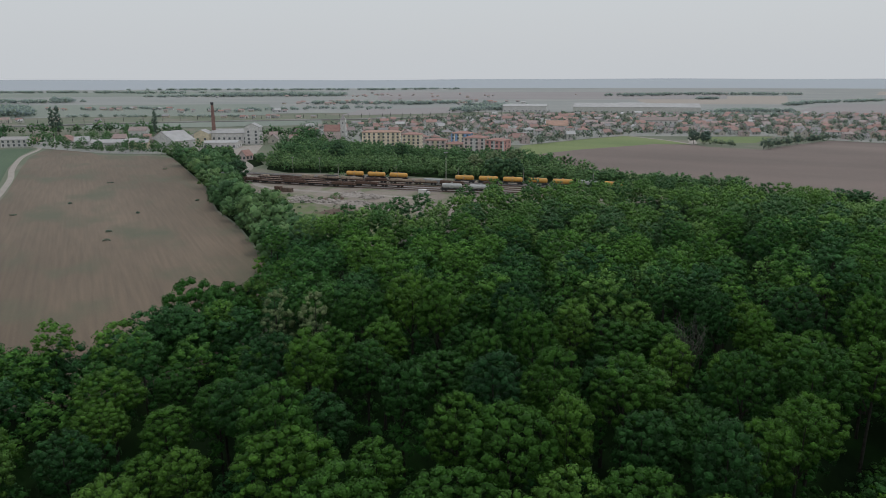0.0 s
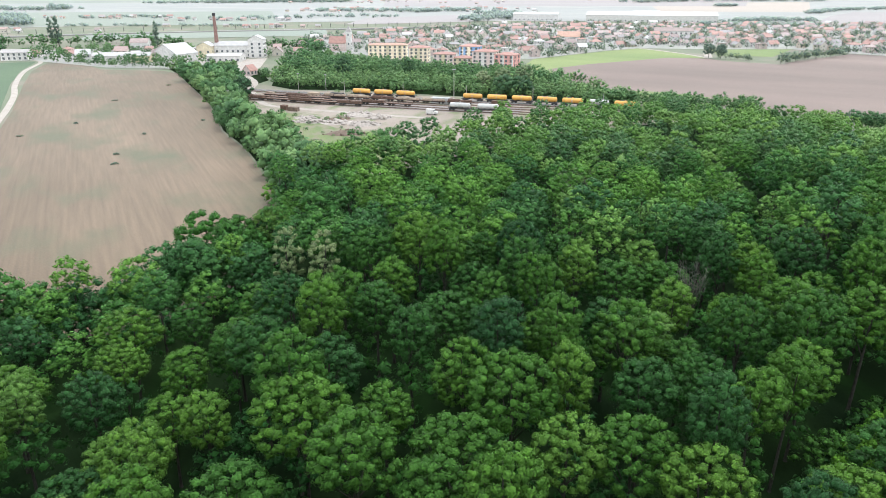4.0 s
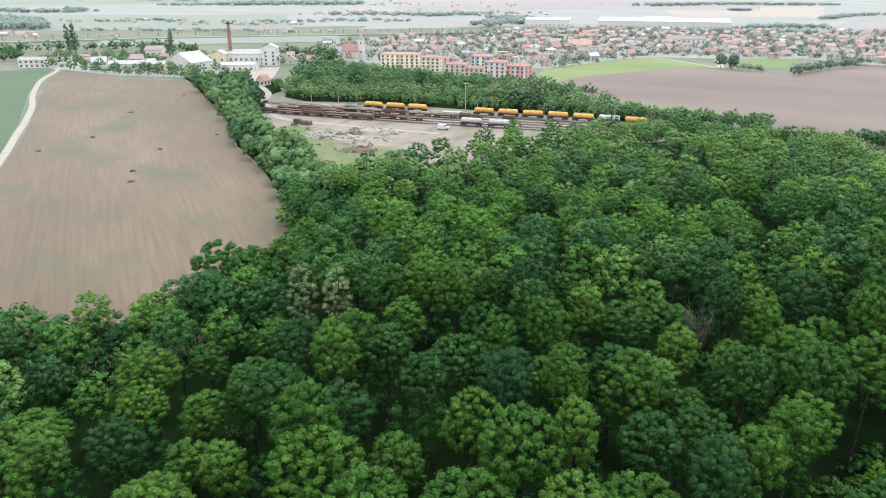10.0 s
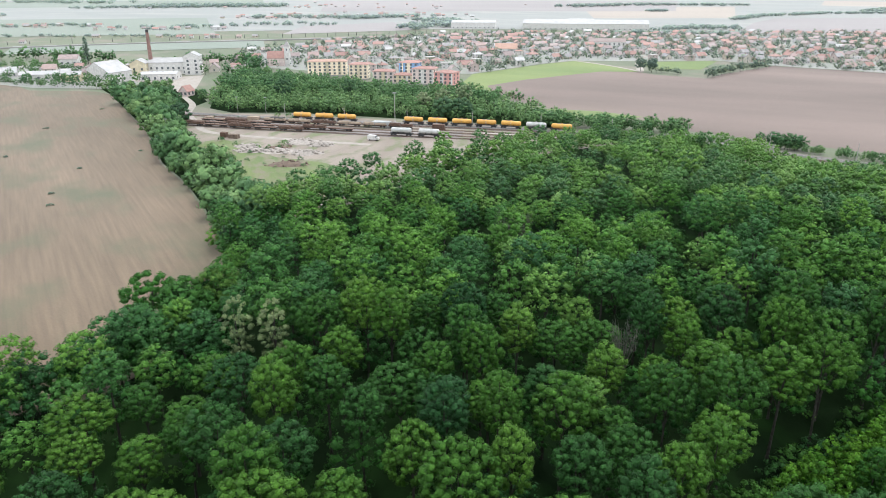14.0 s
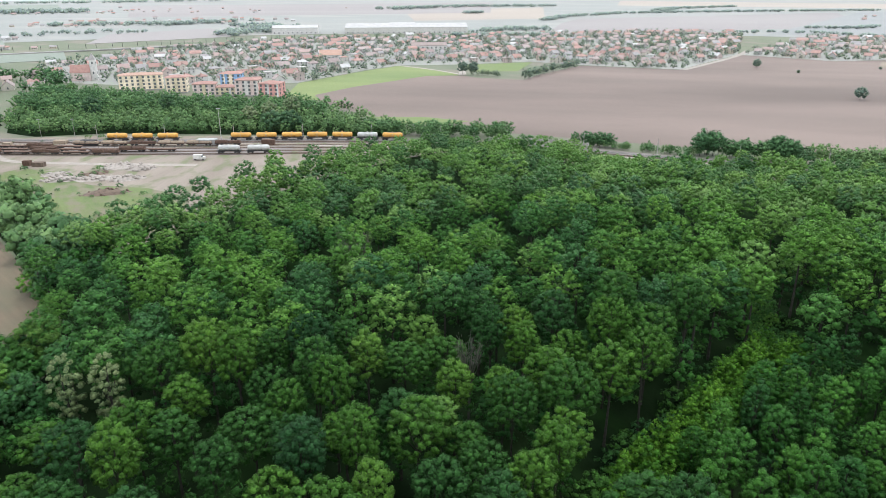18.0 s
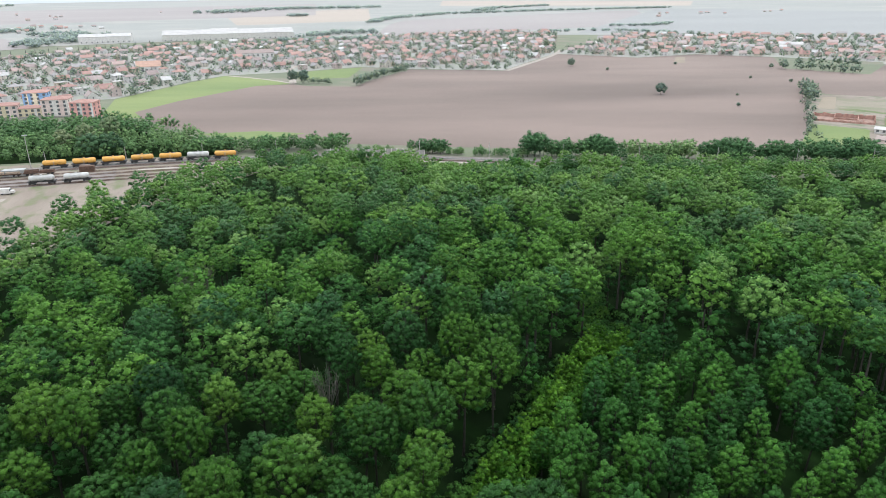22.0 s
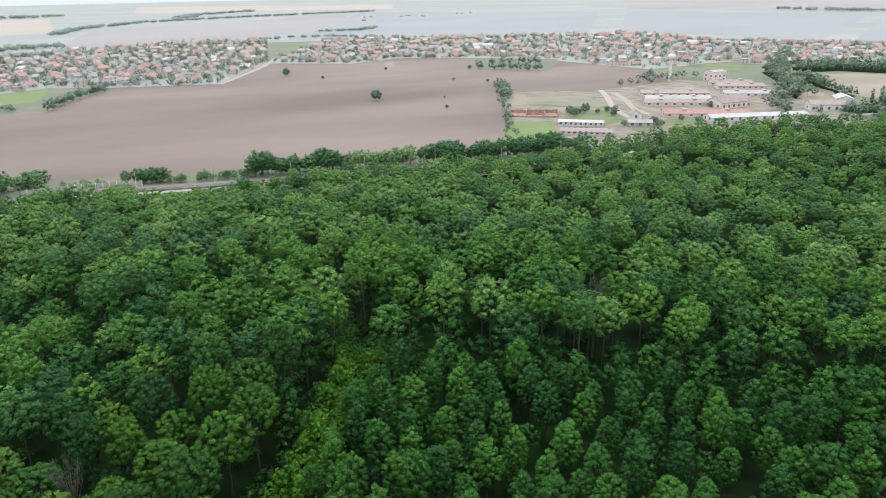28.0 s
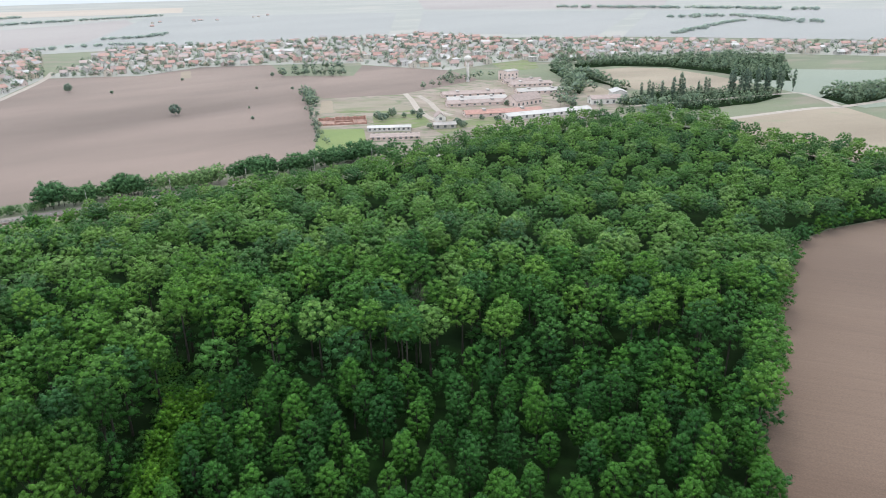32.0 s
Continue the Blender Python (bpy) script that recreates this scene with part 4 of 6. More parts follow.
for x, y in scatter(FOREST, 5.0, rng, (), OPEN):
    if in_sight(x, y) and math.hypot(x, y) > 175 and canopy(x, y) < 11.5 and (x < 20 or near_line(x, y, RAIL_LINE[::3]) > 10):
        s = canopy(x, y) * rng.uniform(0.55, 0.8) / 9
        grow(mantle, rng, x, y, min(s, 1.0), fill_t[int(rng.integers(4))], 0, rng.uniform(0, 0.8), s)
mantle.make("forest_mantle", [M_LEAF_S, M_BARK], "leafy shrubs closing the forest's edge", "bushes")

woods = Pile()
for x, y in scatter(WOODS, 4.6, rng):
    if near_line(x, y, DRIVE) < 6:
        continue
    back = y > 430 - 0.4 * x
    s = rng.uniform(0.6, 1.15) if back else rng.uniform(0.4, 1.0)
    grow(woods, rng, x, y, s, wood_t[int(rng.integers(6))], 0, rng.uniform(0.1, 0.8) if back else rng.uniform(0.55, 1))
woods.make("railway_woods", [M_HEDGE_S, M_BARK], "low green woods between railway and town", "trees")

belt = Pile()
# stretch along the line, trees per metre, size, colour, distance from the track
for s0, s1, per, lo, hi, t0, t1, near, wide in ((190, 262, 1.1, 0.45, 0.95, 0.2, 0.8, 8, 20), (254, 300, 0.35, 0.2, 0.42, 0.5, 1.0, 8.5, 13), (291, 310, 0.7, 0.5, 0.8, 0.0, 0.35, 9, 13), (300, 350, 1.0, 0.26, 0.5, 0.3, 0.9, 7, 13), (349, 358, 1.2, 0.95, 1.25, 0.0, 0.2, 9, 14), (357, 395, 1.0, 0.6, 0.95, 0.1, 0.5, 8, 15), (377, 387, 0.8, 0.95, 1.15, 0.0, 0.2, 9, 14), (395, 426, 1.1, 0.6, 1.0, 0.75, 1.0, 8, 15), (426, 520, 1.0, 0.5, 1.15, 0.0, 0.3, 8, 16), (310, 340, 0.5, 0.25, 0.45, 0.3, 0.8, -22, -17), (340, 376, 0.8, 0.35, 0.65, 0.2, 0.7, -20, -13)):
    for _ in range(int((s1 - s0) * per)):
        x, y, _h = along(rng.uniform(s0, s1), rng.uniform(near, wide))
        grow(belt, rng, x, y, rng.uniform(lo, hi), wood_t[int(rng.integers(6))], 0, rng.uniform(t0, t1))
belt.make("railway_hedge", [M_HEDGE_S, M_BARK], "dark bushes and small trees along the railway", "trees")



# ---- buildings ----
def gable(bm, w, d, h, rise, over=0.4, thick=0.25):
    """Two roof slabs over a w by d plan, ridge along x."""
    x, y = w / 2 + over, d / 2 + over
    drop = rise * over / (d / 2)
    for s in (1, -1):
        vs = [bm.verts.new(p) for p in ((-x, s * y, h - drop), (x, s * y, h - drop), (x, 0, h + rise), (-x, 0, h + rise))]
        up = [bm.verts.new(v.co + Vector((0, 0, thick))) for v in vs]
        bm.faces.new(up if s < 0 else up[::-1])
        bm.faces.new(vs[::-1] if s < 0 else vs)
        for i in range(4):
            j = (i + 1) % 4
            bm.faces.new((vs[i], vs[j], up[j], up[i]))
    bmesh.ops.recalc_face_normals(bm, faces=bm.faces)


def hip(bm, w, d, h, rise, over=0.5):
    x, y, r = w / 2 + over, d / 2 + over, max(w - d, 0) / 2 + 0.4
    lo = [bm.verts.new(p) for p in ((-x, -y, h), (x, -y, h), (x, y, h), (-x, y, h))]
    mid = [bm.verts.new(v.co + Vector((0, 0, 0.2))) for v in lo]
    a, b = bm.verts.new((-r, 0, h + rise)), bm.verts.new((r, 0, h + rise))
    bm.faces.new(lo[::-1])
    for i in range(4):
        j = (i + 1) % 4
        bm.faces.new((lo[i], lo[j], mid[j], mid[i]))
    bm.faces.new((mid[0], mid[1], b, a))
    bm.faces.new((mid[1], mid[2], b))
    bm.faces.new((mid[2], mid[3], a, b))
    bm.faces.new((mid[3], mid[0], a))


def body(bm, w, d, h, rise):
    """Walls with gable ends."""
    x, y = w / 2, d / 2
    lo = [bm.verts.new((px, py, -0.2)) for px, py in ((-x, -y), (x, -y), (x, y), (-x, y))]
    hi = [bm.verts.new((v.co.x, v.co.y, h)) for v in lo]
    a, b = bm.verts.new((-x, 0, h + rise)), bm.verts.new((x, 0, h + rise))
    bm.faces.new((lo[0], lo[1], hi[1], hi[0]))
    bm.faces.new((lo[2], lo[3], hi[3], hi[2]))
    bm.faces.new((lo[1], lo[2], hi[2], b, hi[1]))
    bm.faces.new((lo[3], lo[0], hi[0], a, hi[3]))
    bm.faces.new((hi[0], hi[1], b, a))
    bm.faces.new((hi[2], hi[3], a, b))


def bm_of(fn, *args):
    bm = bmesh.new()
    fn(bm, *args)
    return bm


def openings(parent, w, d, rows, cols, z0, dz, ww, wh, ends=2, name="window"):
    """Windows set in the long walls and the end walls, one object each on one shared mesh."""
    me = None
    spots = []
    for r in range(rows):
        z = z0 + r * dz
        for c in range(cols):
            u = -w / 2 + w * (c + 0.5) / cols
            spots += [(u, -d / 2, z, 0), (u, d / 2, z, 180)]
        for c in range(ends):
            u = -d / 2 + d * (c + 0.5) / ends
            spots += [(w / 2, u, z, 90), (-w / 2, u, z, -90)]
    for x, y, z, turn in spots:
        if me is None:
            bm = bmesh.new()
            box(bm, -ww / 2, -0.03, 0, ww / 2, 0.05, wh)
            box(bm, -ww / 2 - 0.1, -0.1, -0.12, ww / 2 + 0.1, 0.02, 0)
            ob = part(name, bm, [M_GLASS], parent)
            me = ob.data
        else:
            ob = new(name, me)
            ob.parent = parent
        ob.matrix_basis = pose(x, y, z, 0, 0, turn)


def house(w, d, h, rise, wall=M_WALL, roof=M_ROOF, rows=1, cols=3, ends=1, stack=True, hipped=False, label="small rendered family house with a tiled roof", category="house", group="", name="house", ww=1.1, wh=1.3):
    root = tagged(new(name), label, category, group)
    shell = part("wall", bm_of(body, w, d, h, 0.01 if hipped else rise), wall, root)
    cover = part("roof", bm_of(hip if hipped else gable, w, d, h, rise), roof, root)
    if stack:
        part("chimney", box_bm(-w * 0.2, 0.3, h + rise * 0.5, -w * 0.2 + 0.6, 0.9, h + rise + 0.9), M_BRICK, cover)
    if rows:
        openings(shell, w, d, rows, cols, 1.0, 2.9, ww, wh, ends)
    return root


def place(ob, x, y, turn, z=0.0):
    ob.matrix_basis = pose(x, y, z, 0, 0, turn)
    return ob


brng = np.random.default_rng(21)
KINDS = [house(11, 8.5, 3.2, 3.6, group="houses"), house(9.5, 8, 5.6, 3.0, rows=2, cols=2, group="houses", label="two-storey rendered house with a tiled roof"), house(14, 8, 3.0, 3.4, group="houses", cols=4, label="long low house with a tiled saddle roof"), house(10, 10, 5.4, 2.6, rows=2, cols=2, hipped=True, group="houses", label="square two-storey house with a hipped roof"), house(9, 9, 6.0, 0.4, rows=2, cols=2, hipped=True, stack=False, roof=M_GREYROOF, group="houses", label="flat-roofed cube house with pale walls")]


def streets(poly, turn, dx, dy, skip, r):
    """Plots in rows along lanes at an angle."""
    ca, sa = math.cos(radians(turn)), math.sin(radians(turn))
    cx = sum(p[0] for p in poly) / len(poly)
    cy = sum(p[1] for p in poly) / len(poly)
    out = []
    for i in range(-75, 76):
        for j in range(-75, 76):
            u, v = i * dx + r.uniform(-4, 4), j * dy + r.uniform(-3, 3) + (6 if j % 2 else 0)
            x, y = cx + u * ca - v * sa, cy + u * sa + v * ca
            if r.uniform() > skip and inside(x, y, poly):
                out.append((x, y, turn + (90 if r.uniform() < 0.35 else 0) + r.uniform(-6, 6)))
    return out


plots = streets(TOWN, 12, 17, 24, 0.36, brng) + streets(VILLAGE, -52, 14, 21, 0.4, brng)
plots = [p for p in plots if not (-120 < p[0] < -85 and 615 < p[1] < 665) and not inside(p[0], p[1], SPORTS) and p[1] > 560 - 1.2 * max(p[0] - 60, 0) and not (60 < p[0] < 420 and 1040 < p[1])]
hamlet_plots = [(-300, 575, 20), (-318, 590, 10), (-286, 600, 95), (-270, 578, 12), (-255, 570, 15), (-243, 590, 100), (-332, 612, 8), (-262, 612, 14), (-232, 556, 20), (-215, 600, 12), (-345, 585, 15), (-170, 608, 10), (-150, 600, 100), (-158, 632, 15), (-135, 612, 12), (-128, 590, 14)]
plots = hamlet_plots + sorted(plots, key=lambda p: math.hypot(p[0] - 150, p[1]))
rest = Pile()


def house_arrays(w, d, h, rise):
    x, y, o = w / 2, d / 2, 0.4
    v = np.array([(-x, -y, 0), (x, -y, 0), (x, y, 0), (-x, y, 0), (-x, -y, h), (x, -y, h), (x, y, h), (-x, y, h), (-x, 0, h + rise), (x, 0, h + rise), (-x - o, -y - o, h), (x + o, -y - o, h), (x + o, y + o, h), (-x - o, y + o, h), (-x - o, 0, h + rise + 0.2), (x + o, 0, h + rise + 0.2)], float)
    f = np.array([(0, 1, 5), (0, 5, 4), (1, 2, 6), (1, 6, 5), (5, 6, 9), (2, 3, 7), (2, 7, 6), (3, 0, 4), (3, 4, 7), (7, 4, 8), (10, 11, 15), (10, 15, 14), (12, 13, 14), (12, 14, 15)])
    m = np.array([0] * 10 + [1] * 4)
    wv, wf = [], []
    for u in (-0.3, 0.0, 0.3):
        for s in (-1, 1):
            c = len(wv) + 16
            yy = s * (y + 0.05)
            wv += [(u * w - 0.6, yy, 1.1), (u * w + 0.6, yy, 1.1), (u * w + 0.6, yy, 2.4), (u * w - 0.6, yy, 2.4)]
            wf += [(c, c + 1, c + 2), (c, c + 2, c + 3)]
    return np.concatenate([v, np.array(wv)]), np.concatenate([f, np.array(wf)]), np.concatenate([m, [2] * len(wf)])


FAR_HOUSES = [house_arrays(8.5, 7, 3.0, 2.9), house_arrays(7.5, 6.5, 5.0, 2.4), house_arrays(11, 6.5, 3.0, 2.6), house_arrays(13, 8, 5, 3)]
first = set()
for k, (x, y, turn) in enumerate(plots):
    if k < 290:
        size = brng.uniform(0.66, 0.92)
        i = int(brng.choice(5, p=(0.34, 0.24, 0.2, 0.14, 0.08)))
        if i in first:
            copy_thing(KINDS[i], pose(x, y, 0.08, 0, 0, turn) @ Matrix.Scale(size, 4))
        else:
            first.add(i)
            place(KINDS[i], x, y, turn, 0.08)
    else:
        v, f, m = FAR_HOUSES[int(brng.integers(4))]
        c, s = math.cos(radians(turn)), math.sin(radians(turn))
        rest.add(v * brng.uniform(0.75, 0.98) @ np.array([[c, s, 0], [-s, c, 0], [0, 0, 1]]) + (x, y, 0.08), f, m, brng.uniform(0, 1))
# hamlets far out on the plain
for cx, cy, n, sx, sy in ((-580, 1260, 18, 60, 20), (-380, 1165, 14, 55, 15), (-200, 1600, 40, 140, 70), (-250, 2300, 40, 250, 120), (20, 1640, 16, 60, 40), (1500, 1250, 10, 100, 60), (-560, 900, 10, 60, 20), (-280, 985, 10, 50, 10)):
    for _ in range(n):
        v, f, m = FAR_HOUSES[int(brng.integers(4))]
        rest.add(v * brng.uniform(0.6, 0.85) + (cx + brng.normal(0, sx), cy + brng.normal(0, sy), 0), f, m, brng.uniform(0, 1))
rest.make("far_houses", [M_WALL_S, M_ROOF_S, M_GLASS], "many small distant houses with red and grey roofs", "houses")


def apartment(w, d, floors, wall, roof, panels, label):
    h = floors * 2.5 + 0.8
    root = tagged(new("apartment_block"), label, "apartment block", "apartment blocks")
    shell = part("wall", bm_of(body, w, d, h, 0.01), wall, root)
    part("roof", bm_of(hip, w, d, h, 1.6), roof, root)
    part("plinth", box_bm(-w / 2 - 0.06, -d / 2 - 0.06, -0.2, w / 2 + 0.06, d / 2 + 0.06, 0.8), M_CONC, root)
    for u0, u1, mt in panels:
        for s in (-1, 1):
            part("facade_panel", box_bm(u0 * w, s * d / 2 - 0.08, 0.9, u1 * w, s * d / 2 + 0.08, h - 0.1), mt, root)
    openings(shell, w, d + 0.18, floors, max(3, int(w / 3.4)), 1.4, 2.5, 1.5, 1.4, 2)
    return root


place(apartment(30, 11, 4, M_YELLOW, M_ORTILE, [(-0.05, 0.05, M_CREAM), (0.28, 0.36, M_CREAM)], "long yellow four-storey apartment block with orange roof"), -55, 568, 0)
place(apartment(14, 11, 4, M_YELLOW, M_TILE, [(-0.1, 0.1, M_CREAM)], "yellow four-storey apartment block with red roof"), -29, 545, -8)
place(apartment(15, 11, 3, M_PINK, M_TILE, [(-0.1, 0.1, M_CREAM)], "low pink apartment block with red roof"), -10, 522, -10)
place(apartment(15, 12, 4, M_BLUE, M_TILE, [(-0.12, 0.12, M_YELLOW), (-0.36, -0.28, M_YELLOW)], "blue and yellow four-storey apartment block"), 9, 556, -14)
place(apartment(14, 11, 2, M_CREAM, M_TILE, [(0.2, 0.3, M_WHITE)], "small cream apartment house with red roof"), 4, 520, -14)
place(apartment(16, 12, 4, M_PINK, M_TILE, [(-0.12, 0.12, M_WHITE), (0.36, 0.5, M_WHITE)], "pale pink four-storey apartment block with hipped red roof"), 19, 514, -20)
place(apartment(14, 11, 4, M_RED, M_TILE, [(-0.16, 0.02, M_WHITE), (0.40, 0.5, M_WHITE)], "coral and white four-storey apartment block"), 33, 490, -30)

# church
church = tagged(new("church"), "red-roofed village church with a white tower", "church")
part("nave", bm_of(body, 17, 10, 8, 6), M_PINK, church)
part("roof", bm_of(gable, 17, 10, 8, 6), M_TILE, church)
part("tower", box_bm(8.6, -2.6, -0.2, 13.8, 2.6, 19), M_WHITE, church)
spire = bmesh.new()
sv = [spire.verts.new(p) for p in ((8.3, -2.9, 19), (14.1, -2.9, 19), (14.1, 2.9, 19), (8.3, 2.9, 19), (11.2, 0, 25))]
for q in ((0, 1, 4), (1, 2, 4), (2, 3, 4), (3, 0, 4), (3, 2, 1, 0)):
    spire.faces.new([sv[i] for i in q])
part("spire", spire, M_GREYROOF, church, "grey metal pyramid spire")
for z in (6, 15):
    for x, y, w, d in ((10.6, -2.75, 1.2, 0.2), (13.7, -0.6, 0.2, 1.2)):
        part("tower_window", box_bm(x, y, z, x + w, y + d, z + 2), M_GLASS, church)
place(church, -106, 640, -6)
church.matrix_basis = church.matrix_basis @ Matrix.Scale(0.86, 4)

# works with its tall chimney
stack = tagged(new("factory_chimney"), "tall tapered red brick factory chimney", "chimney")
sb = bmesh.new()
for k in range(8):
    z0, z1 = 6 + 27 * k / 8, 6 + 27 * (k + 1) / 8
    tube(sb, (0, 0, z0), (0, 0, z1), 1.75 - 0.09 * k, 1.75 - 0.09 * (k + 1), 16)
part("shaft", sb, M_BRICK, stack)
part("base", box_bm(-2.8, -2.8, -0.2, 2.8, 2.8, 6.2), M_BRICK, stack)
rim = bmesh.new()
tube(rim, (0, 0, 31.6), (0, 0, 33.6), 1.16, 1.2, 16)
part("rim", rim, M_DARK, stack, "sooty dark rim")
place(stack, -196, 588, 0)


def hall(w, d, h, rise, wall, roof, label, cols, rows=1, name="factory_hall", ends=2, category="industrial building", ww=1.6, wh=1.6, dormers=0):
    ob = house(w, d, h, rise, wall, roof, rows, cols, ends, False, False, label, category, "", name, ww, wh)
    for k in range(dormers):
        part("skylight", box_bm(-w / 2 + w * (k + 0.5) / dormers - 1.2, -d * 0.22, h + rise * 0.62, -w / 2 + w * (k + 0.5) / dormers + 1.2, d * 0.22, h + rise * 1.08 + 0.5), M_GREYROOF, ob)
    return ob


place(hall(38, 14, 9, 3, M_WHITE, M_SHEET, "long white factory hall with a pale roof", 9, 2), -178, 590, 2)
place(hall(11, 12, 14, 3, M_WHITE, M_SHEET, "tall white gabled factory wing", 3, 4), -162, 584, 92)
place(hall(12, 12, 9, 3, M_CREAM, M_SHEET, "gabled cream boiler house beside the chimney", 2, 2), -203, 582, 92)
place(hall(26, 18, 4.5, 1, M_WHITE, M_SHEET, "low flat-roofed white shed", 6, 1), -178, 552, 4)
place(hall(22, 26, 5.5, 7, M_WHITE, M_SHEET, "large white tent-shaped storage hall", 0, 0), -220, 560, 65)
place(hall(7.5, 6, 3.2, 3.2, M_PINK, M_TILE, "small gatehouse with a steep red roof", 2, 1), -135, 466, 70)
place(hall(20, 10, 6, 2, M_WHITE, M_GREYROOF, "white two-storey works office", 5, 2), -345, 560, 8)
place(hall(15, 12, 8, 3, M_WHITE, M_TILE2, "white house with a faded red roof", 3, 2, "house", category="house"), -278, 632, 8)
place(hall(26, 12, 4, 2, M_WHITE, M_SHEET, "white low storage building with pale roof", 5, 1), -268, 556, 14)
place(hall(14, 10, 5, 2, M_CREAM, M_SHEET, "cream workshop with pale roof", 3, 1), -240, 545, 12)
sheet("works_yard", [(-200, 545), (-152, 574), (-142, 520), (-134, 478), (-141, 474), (-160, 508)], 0.16, M_TRACK, "pale concrete yard of the works")

# big sheds behind the town
place(hall(190, 60, 9, 5, M_WHITE, M_SHEET, "very long white warehouse with a pale metal roof", 24, 1, "warehouse"), 290, 1140, -14)
place(hall(70, 40, 9, 3, M_WHITE, M_SHEET, "white warehouse with a pale roof", 10, 1, "warehouse"), 120, 1180, -10)
place(hall(40, 24, 10, 5, M_WHITE, M_SHEET, "pale domed storage hall", 0, 0, "warehouse"), 285, 1150, -14)
place(hall(22, 12, 5, 4.5, M_WHITE, M_ORTILE, "large white house with an orange roof", 6, 1, "house", category="house"), 110, 745, -8)
place(hall(40, 14, 7, 3, M_WHITE, M_TILE2, "school-like white building with red roof", 8, 2, "house", category="house"), 230, 800, -10)

# farm
place(hall(27, 8, 2.2, 0.8, M_WHITE, M_SHEET, "long low white stable with open bays", 9, 1, "barn", 1, "barn", 1.3, 1.2), 396, 194, -65)
place(hall(29, 12, 1.7, 0.7, M_PINK, M_TILE2, "low cowshed with a wide faded roof", 9, 1, "barn", 1, "barn", 1.5, 1.2), 375, 180, -65)
for x, y, mt, lab, L, W in ((541, 190, M_TILE2, "long low cattle barn with a faded red roof", 50, 12), (516, 178, M_GREYROOF, "long low cattle barn with a grey roof", 46, 11), (500, 172, M_TILE2, "long low cattle barn with a faded red roof", 46, 11), (468, 142, M_TILE, "long red-roofed barn with pale walls", 54, 13), (570, 142, M_GREYROOF, "cream barn with a grey saddle roof", 40, 13), (606, 160, M_TILE2, "barn with a weathered red roof", 36, 13), (622, 172, M_TILE2, "barn with a weathered red roof", 34, 12)):
    place(hall(L, W, 2.3, 1.7, M_PINK, mt, lab, 8, 1, "barn", 2, "barn", 1.6, 0.9, dormers=2), x, y, -58)
place(hall(64, 11, 2.6, 1.4, M_WHITE, M_SHEET, "very long barn with a white sheet roof", 12, 1, "barn", 2, "barn"), 473, 112, -46)
place(hall(26, 14, 4.0, 4.0, M_PINK, M_TILE2, "gabled barn with a red tiled roof", 6, 1, "barn", 2, "barn"), 512, 140, -30)
place(hall(14, 12, 8, 1.0, M_PINK, M_GREYROOF, "pale square mill building", 3, 2, "barn", 2, "barn"), 640, 190, -30)
place(hall(9, 7, 2.8, 2.6, M_WHITE, M_TILE2, "small white farm cottage", 2, 1, "house", 1, "house"), 436, 176, 30)
place(hall(14, 6, 2.6, 1.2, M_CONC, M_GREYROOF, "low grey farm shed", 3, 1, "barn", 1, "barn"), 412, 163, -60)
place(hall(24, 10, 4, 2, M_WHITE, M_TILE2, "barn with red and white walls", 5, 1, "barn", 1, "barn"), 533, 83, -60)
place(hall(16, 11, 5, 2, M_WHITE, M_SHEET, "white shed with a pale roof", 3, 1, "barn", 1, "barn"), 560, 78, 20)

ruin = tagged(new("roofless_ruin"), "roofless brick barn ruin with broken partition walls", "ruin")
for x0, y0, x1, y1, h in ((-16, -8.2, 16, -7.7, 1.3), (-16, 7.7, 16, 8.2, 2.9), (-16, -7.7, -15.5, 7.7, 2.8), (15.5, -7.7, 16, 7.7, 2.9), (-5, -7.7, -4.5, 7.7, 2.6), (7, -7.7, 7.5, 7.7, 2.6), (-4.5, 0, 7, 0.4, 1.6), (10, -7.7, 10.4, 2, 1.8)):
    n = max(3, int(max(x1 - x0, y1 - y0) / 1.6))
    for k in range(n):
        a, b, top = k / n, (k + 1) / n, h * brng.uniform(0.7, 1.0)
        if x1 - x0 > y1 - y0:
            part("wall", box_bm(x0 + (x1 - x0) * a, y0, -0.1, x0 + (x1 - x0) * b - 0.01, y1, top), M_RUIN, ruin)
        else:
            part("wall", box_bm(x0, y0 + (y1 - y0) * a, -0.1, x1, y0 + (y1 - y0) * b - 0.01, top), M_RUIN, ruin)
part("rubble_floor", box_bm(-15.4, -7.6, -0.05, 15.4, 7.6, 0.4), M_RUBBLE, ruin)
place(ruin, 409, 235, -60)

tower = tagged(new("water_tower"), "white water tower with a round tank on a slim shaft", "water tower")
tb = bmesh.new()
tube(tb, (0, 0, -0.2), (0, 0, 19), 1.5, 1.2, 14)
part("shaft", tb, M_WHITE, tower)
kb = bmesh.new()
bmesh.ops.create_uvsphere(kb, u_segments=20, v_segments=12, radius=3.4)
bmesh.ops.scale(kb, vec=(1, 1, 0.85), verts=kb.verts)
bmesh.ops.translate(kb, vec=(0, 0, 20.5), verts=kb.verts)
for f in kb.faces:
    f.smooth = True
part("tank", kb, M_WHITE, tower)
cb = bmesh.new()
tube(cb, (0, 0, 23.2), (0, 0, 24.2), 0.7, 0.5, 10)
part("cap", cb, M_STEEL, tower)
place(tower, 616, 221, 0)

# ---- trees beyond the forest ----
trng = np.random.default_rng(5)
town = Pile()
garden_t = templates(trng, 5, 3.2, 3.4, 4.0, 10, 1.4, 6, 0.33, -0.8, ball=False, dome=1.6, lobed=5)
